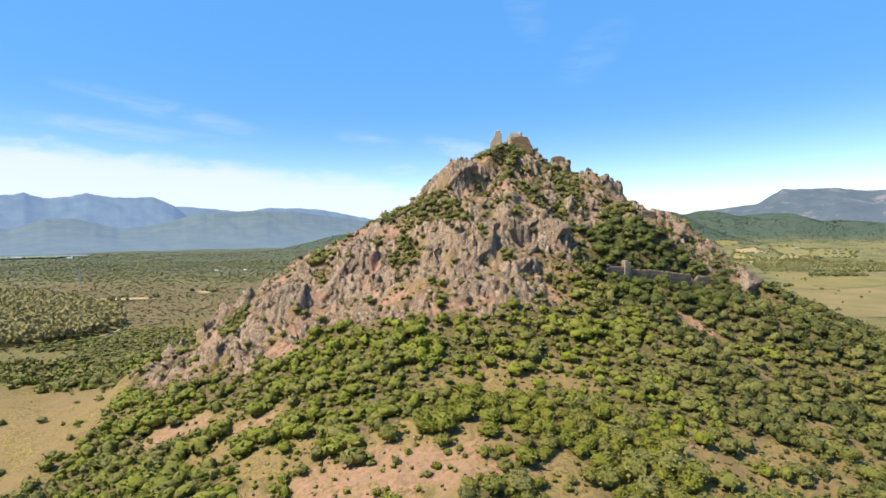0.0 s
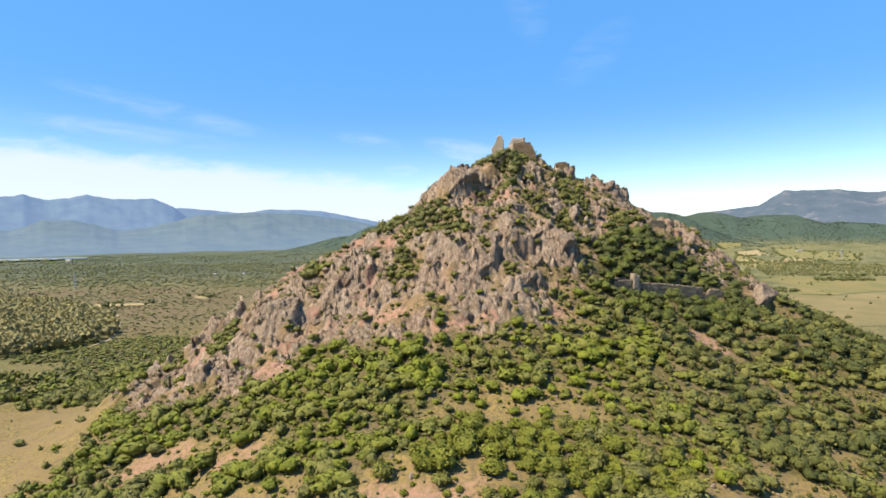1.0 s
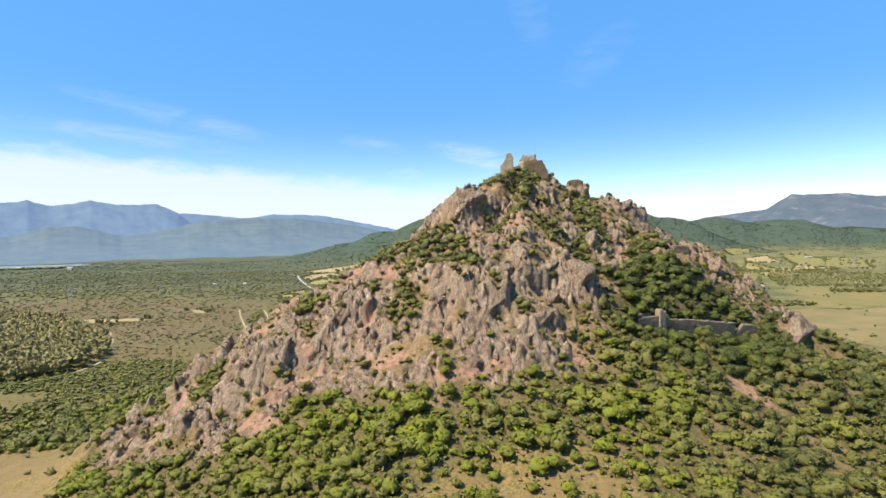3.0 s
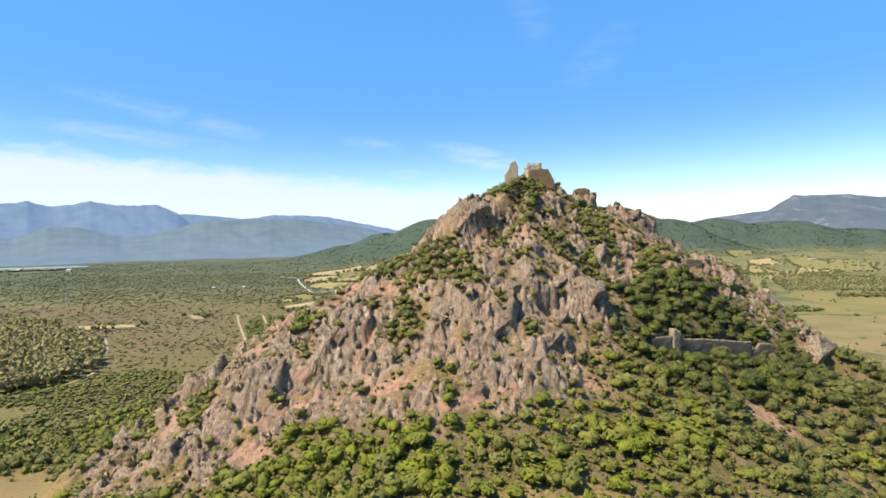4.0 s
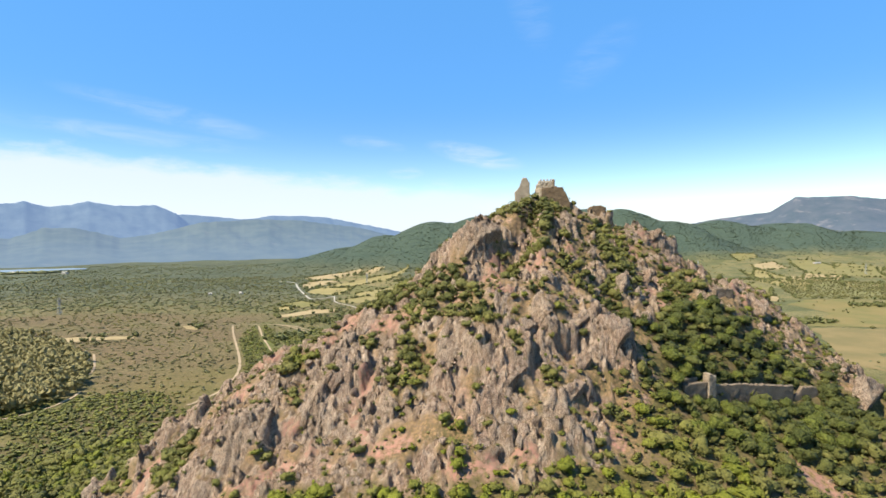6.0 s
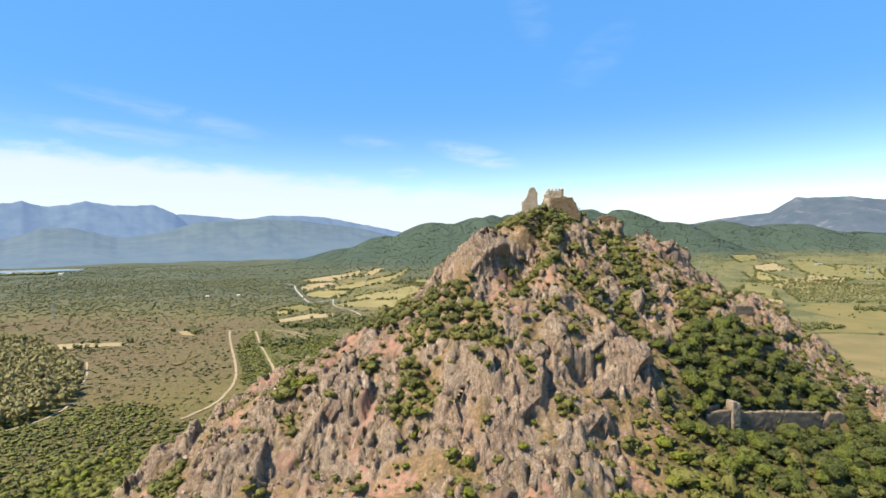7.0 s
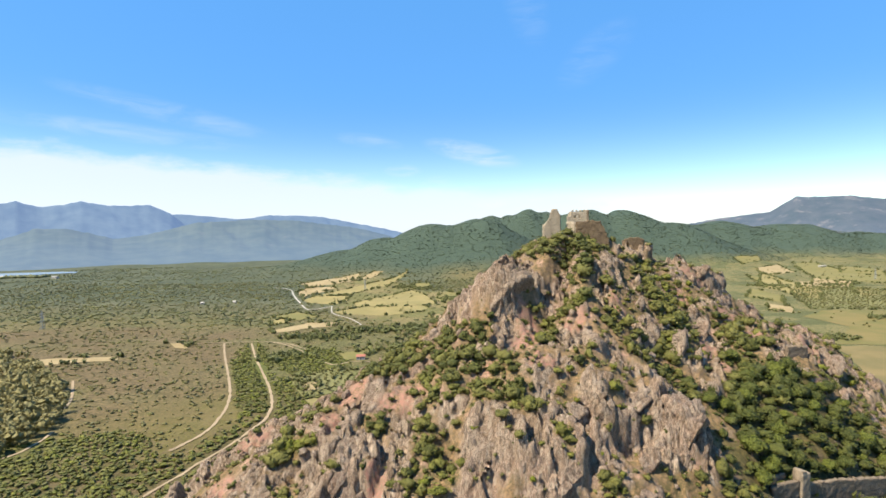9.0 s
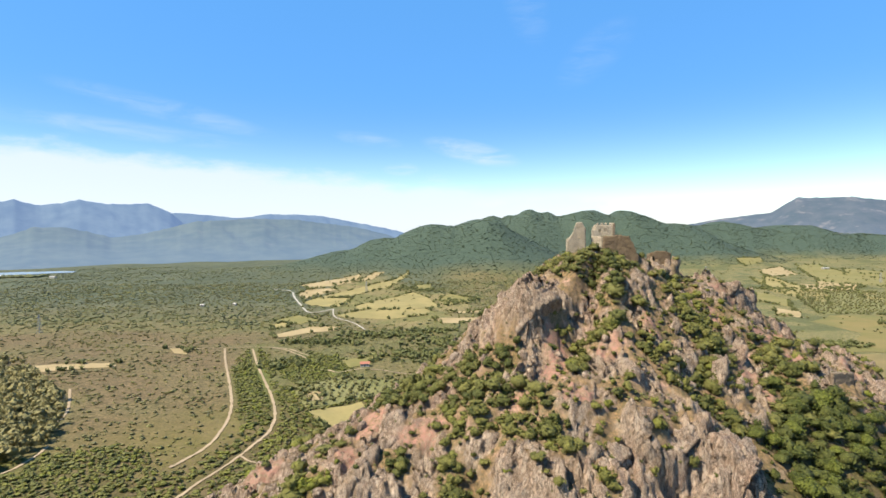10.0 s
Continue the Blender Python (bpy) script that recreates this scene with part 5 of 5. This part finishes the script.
TRACKS = (
    (((-468, 1382), (-435, 1362), (-396, 1312), (-374, 1236), (-316, 1104), (-280, 1010), (-264, 994), (-242, 1046)), 8, CHALK, "pale gravel road winding to the fields"),
    (((-242, 1046), (-225, 970), (-211, 939), (-181, 906), (-159, 864), (-142, 821)), 5, CHALK, "pale gravel lane"),
    (((-298, 730), (-270, 667), (-229, 584), (-200, 522), (-189, 487), (-182, 449), (-186, 431), (-192, 415)), 5, DIRT, "sandy dirt track across the scrub"),
    (((-263, 726), (-227, 646), (-187, 567), (-166, 522), (-153, 484), (-153, 460), (-157, 436), (-162, 409), (-168, 388), (-176, 350)), 5, DIRT, "sandy dirt track towards the hill"),
    (((-417, 759), (-371, 741), (-341, 727), (-300, 733), (-231, 737), (-186, 690)), 4, DIRT, "narrow dirt lane"),
    (((-366, 569), (-323, 510), (-314, 486), (-318, 475)), 4.5, DIRT, "dirt track beside the grove"), (((-288, 445), (-281, 416), (-285, 405), (-300, 380)), 4, DIRT, "dirt track beside the grove"),
    (((-157, 433), (-148, 424), (-130, 418)), 3.5, DIRT, "faint dirt track along the hill's foot"),
    (((-150, 630), (-138, 617), (-120, 640), (-60, 610), (-20, 600)), 4, DIRT, "farm drive"),
    (((-243, 733), (-226, 723), (-206, 704), (-178, 669)), 4, DIRT, "dirt lane between hedges"))
for line, width, soil, words in TRACKS:
    track(line, 0.44 * width, soil, words)


def lake_material():
    m, n, s = surface("reservoir water")
    s.inputs["Base Color"].default_value = (0.30, 0.38, 0.45, 1)
    s.inputs["Roughness"].default_value = 0.08
    relief(n, s, n.noise(place_of(n), 0.3, 3), 0.1, 0.3)
    return m


LAKE = ((-1700, 1850), (-1590, 1835), (-1450, 1865), (-1380, 1950), (-1420, 2020), (-1560, 1990), (-1720, 1960))
lake = field(LAKE, lake_material(), "narrow strip of still reservoir water", 1.5)
lake.name = "water"
tagged(lake, category="water")


# ---- woods and scrub of the plain ----
def line_distance(x, y, line):
    best = np.full(x.shape, 1e9)
    for (ax, ay), (bx, by) in zip(line[:-1], line[1:]):
        t = np.clip(((x - ax) * (bx - ax) + (y - ay) * (by - ay)) / ((bx - ax) ** 2 + (by - ay) ** 2), 0, 1)
        best = np.minimum(best, np.hypot(x - ax - t * (bx - ax), y - ay - t * (by - ay)))
    return best


def clear_of_use(x, y):
    ok = np.ones(x.shape, bool)
    for ring in RINGS + [LAKE]:
        ok &= ~inside(x, y, ring)
    for line, width, _, _ in TRACKS:
        ok &= line_distance(x, y, line) > width * 0.5 + 1.6
    return ok


GROVE_WEST = ((-325, 362), (-308, 385), (-278, 426), (-330, 520), (-480, 655), (-640, 715), (-700, 600), (-480, 420))
HEDGE_WEST = ((-300, 262), (-250, 272), (-212, 262), (-196, 276), (-190, 290), (-215, 320), (-300, 330), (-380, 320))


def plant_plain():
    rng = np.random.default_rng(41)
    low = [crown(rng, 1, 9, size=0.4) for _ in range(7)]
    tuft = [crown(rng, 1, 4, size=0.45) for _ in range(9)]
    tall = [crown(rng, 1, 18, size=0.36) for _ in range(6)]
    blob = [crown(rng, 1, 0) for _ in range(8)]
    # low scrub, thinning with distance
    x, y = rng.uniform(-1150, 260, 150000), 130 + 1400 * rng.uniform(0, 1, 150000) ** 1.5
    cover = 0.62 + 0.5 * fractal(x / 90, y / 90, 201, 4) + 0.4 * most(x, y, ((-300, 560, 130, 170, 0),))
    far = np.hypot(x - PEAK_X, y - PEAK_Y)
    ok = (rng.uniform(size=x.size) < cover) & clear_of_use(x, y) & ((far > 205) | (y > 350)) & (rocky(x, y) < 0.3) & (np.abs(x) < 60 + 0.95 * y) & (most(x, y, (FIELD_WEST,)) < 0.3) & ~inside(x, y, GROVE_WEST)
    ok &= rng.uniform(size=x.size) > 0.85 * most(x, y, FARMLAND)
    x, y = x[ok][:17500], y[ok][:17500]
    # and over the flat ground south of the hill
    sx, sy = rng.uniform(-380, 380, 2600), rng.uniform(-170, 130, 2600)
    keep = fractal(sx / 50, sy / 50, 205, 3) > -0.1
    x, y = np.append(x, sx[keep]), np.append(y, sy[keep])
    size = (0.6 + 1.7 * rng.uniform(0, 1, x.size) ** 2) * (1 + np.maximum(0, y) / 1100)
    tone = np.clip(0.5 + 0.5 * fractal(x / 120, y / 120, 203, 3) + rng.uniform(-0.3, 0.3, x.size), 0, 1)
    thicket("plain_scrub", "low olive-brown scrub dotting the plain", rng, tuft, x, y, floor_at(x, y) + 0.2 * size, size, tone, SCRUB, 0.42, True)
    # the greener thickets under the western foot and along the track
    x, y = rng.uniform(-420, -60, 26000), rng.uniform(270, 720, 26000)
    lush = most(x, y, LUSH)
    ok = (rng.uniform(size=x.size) < 0.85 * lush) & clear_of_use(x, y) & (np.hypot(x - PEAK_X, y - PEAK_Y) > 195)
    x, y = x[ok][:5200], y[ok][:5200]
    size = rng.uniform(1.0, 2.8, x.size)
    thicket("green_thicket", "bright green thickets at the foot of the hill", rng, tuft, x, y, floor_at(x, y) + 0.3 * size, size, rng.uniform(-0.35, 0.6, x.size), MAQUIS, 0.85)
    # the grove and the thick hedge west of the hill
    gx, gy = rng.uniform(-720, -270, 14000), rng.uniform(355, 720, 14000)
    ok = inside(gx, gy, GROVE_WEST) & clear_of_use(gx, gy) & (rng.uniform(size=14000) < 0.75 + 0.4 * fractal(gx / 40, gy / 40, 207, 2))
    gx, gy = gx[ok][:3600], gy[ok][:3600]
    size = rng.uniform(2.6, 4.6, gx.size)
    thicket("eucalyptus_grove", "dense olive-brown grove of slender trees", rng, tall, gx, gy, floor_at(gx, gy) + 1.3 * size, size, rng.uniform(0.2, 1, gx.size), GROVE, 1.35, True)
    hx, hy = rng.uniform(-390, -180, 3000), rng.uniform(255, 335, 3000)
    ok = inside(hx, hy, HEDGE_WEST)
    hx, hy = hx[ok][:260], hy[ok][:260]
    size = rng.uniform(2.0, 3.6, hx.size)
    thicket("thorn_hedge", "thick dark green hedge along the mown field", rng, tall, hx, hy, floor_at(hx, hy) + 0.5 * size, size, rng.uniform(0, 0.8, hx.size), MAQUIS, 1.15)
    # hedgerows round the fields, and belts of trees near the farm
    hx, hy = [], []
    for ring in RINGS:
        if any(inside(px, py, ring) for px, py in ((560, 700), (560, 870))):
            continue  # the two great eastern fields lie open
        for a, b in zip(ring, ring[1:] + ring[:1]):
            d = math.dist(a, b)
            for t in np.arange(0, 1, 6.5 / max(d, 7)):
                if float(grain(np.array([a[0] / 60 + t * d / 30]), np.array([a[1] / 60]), 9)[0]) > -0.12 and rng.uniform() < 0.75:
                    hx.append(a[0] + t * (b[0] - a[0]) + rng.normal() * 2)
                    hy.append(a[1] + t * (b[1] - a[1]) + rng.normal() * 2)
    for cx, cy, w, d, count in ((-120, 800, 60, 18, 130), (-60, 830, 40, 14, 80), (-190, 760, 50, 25, 90), (-60, 690, 60, 30, 130), (-200, 650, 30, 20, 50), (-30, 760, 50, 30, 120), (620, 870, 45, 15, 90), (425, 742, 34, 16, 80), (700, 1330, 60, 25, 60), (860, 1350, 70, 20, 60), (-150, 1400, 30, 50, 60), (-260, 1190, 40, 8, 40), (-90, 1350, 40, 40, 60), (-20, 1130, 40, 50, 50)):
        hx += list(rng.normal(cx, w / 2, count))
        hy += list(rng.normal(cy, d / 2, count))
    hx, hy = np.array(hx), np.array(hy)
    size = rng.uniform(2.2, 4.4, hx.size)
    thicket("hedgerow", "dark green hedgerows and tree belts between fields", rng, tall, hx, hy, floor_at(hx, hy) + 0.5 * size, size, rng.uniform(0, 0.9, hx.size), HEDGE, 1.2)
    # orchard rows and lone field trees
    ox, oy = np.meshgrid(np.arange(560, 960, 9.0), np.arange(950, 1315, 9.0))
    ox, oy = (ox + rng.normal(size=ox.shape)).ravel(), (oy + rng.normal(size=oy.shape)).ravel()
    ok = inside(ox, oy, GROVE_SOIL_EAST[0])
    px_, py_ = np.meshgrid(np.arange(-170, -70, 7.0), np.arange(518, 602, 7.0))
    px_, py_ = px_.ravel() + rng.normal(size=px_.size), py_.ravel() + rng.normal(size=px_.size)
    fine = inside(px_, py_, GROVE_SOIL_WEST[0])
    lx, ly = rng.uniform(330, 720, 60), rng.uniform(480, 930, 60)
    dx, dy = rng.uniform(-420, 60, 160), rng.uniform(930, 1650, 160)
    ex, ey = rng.uniform(680, 1500, 420), rng.uniform(1250, 2200, 420)
    x, y = np.concatenate([ox[ok], px_[fine], lx, dx, ex]), np.concatenate([oy[ok], py_[fine], ly, dy, ey])
    size = rng.uniform(1.6, 3.2, x.size)
    thicket("orchard", "rows of small grey-green olive trees and field trees", rng, low, x, y, floor_at(x, y) + 0.6 * size, size, rng.uniform(0, 0.6, x.size), SCRUB)
    # denser woods of the far plain
    x, y = rng.uniform(-1500, 150, 30000), rng.uniform(850, 2200, 30000)
    ok = clear_of_use(x, y) & (np.abs(x) < 0.9 * y) & (far_hills(x, y) < 14) & (rng.uniform(size=x.size) < 0.3 + 0.3 * fractal(x / 150, y / 150, 211, 3))
    ok &= rng.uniform(size=x.size) > 0.85 * most(x, y, FARMLAND)
    x, y = x[ok][:4500], y[ok][:4500]
    size = rng.uniform(3.0, 6.0, x.size)
    # a taller belt on the near shore of the reservoir
    bx, by = rng.uniform(-1780, -1360, 170), rng.uniform(1745, 1800, 170)
    x, y, size = np.append(x, bx), np.append(y, by + 0.12 * np.maximum(0, bx + 1500)), np.append(size, rng.uniform(13, 19, 170))
    thicket("plain_woods", "olive-green copses across the far plain", rng, blob, x, y, floor_at(x, y) + 0.1 * size, size, rng.uniform(0.3, 1, x.size), COPSE, 0.6, True)
    # a closed canopy on the wooded hills, where they face the plain
    x, y = rng.uniform(-700, 2000, 90000), rng.uniform(1550, 2950, 90000)
    rise = far_hills(x, y)
    ok = clear_of_use(x, y) & (rise > 12) & (far_hills(x, y + 25) > rise - 1.0) & (np.abs(x) < 0.86 * y)
    x, y = x[ok][:15000], y[ok][:15000]
    size = rng.uniform(3.4, 7.0, x.size)
    thicket("holm_oak_forest", "dense dark green forest clothing the far hills", rng, blob, x, y, floor_at(x, y), size, rng.uniform(0.2, 1, x.size), FOREST, 0.34, True)


plant_plain()


# ---- farm and masts ----
def plain_material(name, colour, rough=0.8, metal=0.0):
    m, n, s = surface(name)
    n.put(s.inputs["Base Color"], n.mix(n.noise(place_of(n), 1.5, 4), tuple(0.8 * v for v in colour), colour))
    s.inputs["Roughness"].default_value, s.inputs["Metallic"].default_value = rough, metal
    return m


PLASTER, TILE, STEEL, GLASS = plain_material("whitewash", (0.4117, 0.3785, 0.3254)), plain_material("roof tiles", (0.332, 0.1328, 0.08632)), plain_material("galvanised steel", (0.3652, 0.3718, 0.3785), 0.5, 0.6), plain_material("dark pane", (0.01992, 0.02324, 0.02656), 0.2)


def box(name, low, high, material):
    bm = bmesh.new()
    bmesh.ops.create_cube(bm, size=1.0)
    size, mid = np.subtract(high, low), np.add(high, low) / 2
    for v in bm.verts:
        v.co = (mid[0] + v.co.x * size[0], mid[1] + v.co.y * size[1], mid[2] + v.co.z * size[2])
    mesh = bpy.data.meshes.new(name)
    bm.to_mesh(mesh)
    bm.free()
    mesh.materials.append(material)
    return mesh


def farmhouse(x, y, turn, wide, deep, high, roof, label):
    house = tagged(new("farmhouse"), label, "house")
    part("wall", box("wall", (-wide / 2, -deep / 2, -1), (wide / 2, deep / 2, high), PLASTER), house)
    verts = [(-wide / 2 - 0.5, -deep / 2 - 0.5, high), (wide / 2 + 0.5, -deep / 2 - 0.5, high), (wide / 2 + 0.5, deep / 2 + 0.5, high), (-wide / 2 - 0.5, deep / 2 + 0.5, high), (-wide / 2 - 0.5, 0, high + 1.8), (wide / 2 + 0.5, 0, high + 1.8)]
    mesh = bpy.data.meshes.new("roof")
    mesh.from_pydata(verts, [], [(0, 1, 5, 4), (2, 3, 4, 5), (0, 4, 3), (1, 2, 5), (3, 2, 1, 0)])
    mesh.materials.append(roof)
    part("roof", mesh, house)
    for u in (-0.3, 0.0, 0.3):
        part("window" if u else "door", box("opening", (u * wide - 0.5, -deep / 2 - 0.06, 1.0 if u else 0.0), (u * wide + 0.5, -deep / 2 + 0.02, 2.2), GLASS), house)
    house.matrix_basis = Matrix.Translation((x, y, float(floor_at(x, y)) + 0.4)) @ Euler((0, 0, radians(turn))).to_matrix().to_4x4()
    return house


farmhouse(-116, 645, 8, 9, 6, 2.8, TILE, "small white farmhouse with a red tiled roof among trees")
farmhouse(1180, 1860, 20, 26, 9, 4.0, PLASTER, "pale farm building at the foot of the wooded hill")
farmhouse(-1520, 1800, 10, 16, 9, 4.0, PLASTER, "white building far across the plain by the water")
farmhouse(-499, 1087, 12, 6, 4.5, 2.3, PLASTER, "small white house among the scrub of the plain")
farmhouse(-446, 1108, -20, 6.5, 4.5, 2.2, PLASTER, "low white farm building among the scrub")
farmhouse(-1300, 1750, -5, 18, 10, 4.5, PLASTER, "small white building far across the plain")


def mast(x, y, high):
    """A lattice power mast: four legs, cross braces and three arms."""
    pylon = tagged(new("power_mast"), "grey steel lattice power mast on the plain", "mast", "power masts")

    def bar(name, a, b, w):
        a, b = Vector(a), Vector(b)
        q = (b - a).to_track_quat("Z", "Y").to_matrix().to_4x4()
        mesh = box(name, (-w, -w, 0), (w, w, (b - a).length), STEEL)
        mesh.transform(Matrix.Translation(a) @ q)
        part(name, mesh, pylon)

    for sx in (-1, 1):
        for sy in (-1, 1):
            bar("leg", (2.4 * sx, 2.4 * sy, -1), (0.4 * sx, 0.4 * sy, high), 0.16)
    for k in range(5):
        h0, h1 = high * k / 5.5, high * (k + 1) / 5.5
        w0, w1 = 2.4 - 2.0 * k / 5.5, 2.4 - 2.0 * (k + 1) / 5.5
        for sy in (-1, 1):
            bar("brace", (-w0, sy * w0, h0), (w1, sy * w1, h1), 0.09)
            bar("brace", (w0, sy * w0, h0), (-w1, sy * w1, h1), 0.09)
    for h, w in ((0.72, 4.6), (0.84, 3.8), (0.96, 3.0)):
        bar("arm", (-w, 0, high * h), (w, 0, high * h), 0.13)
    pylon.location = (x, y, float(floor_at(x, y)))
    return pylon


for at in ((-601, 827, 26), (-229, 1318, 24), (1010, 1420, 26), (720, 1700, 26)):
    mast(*at)
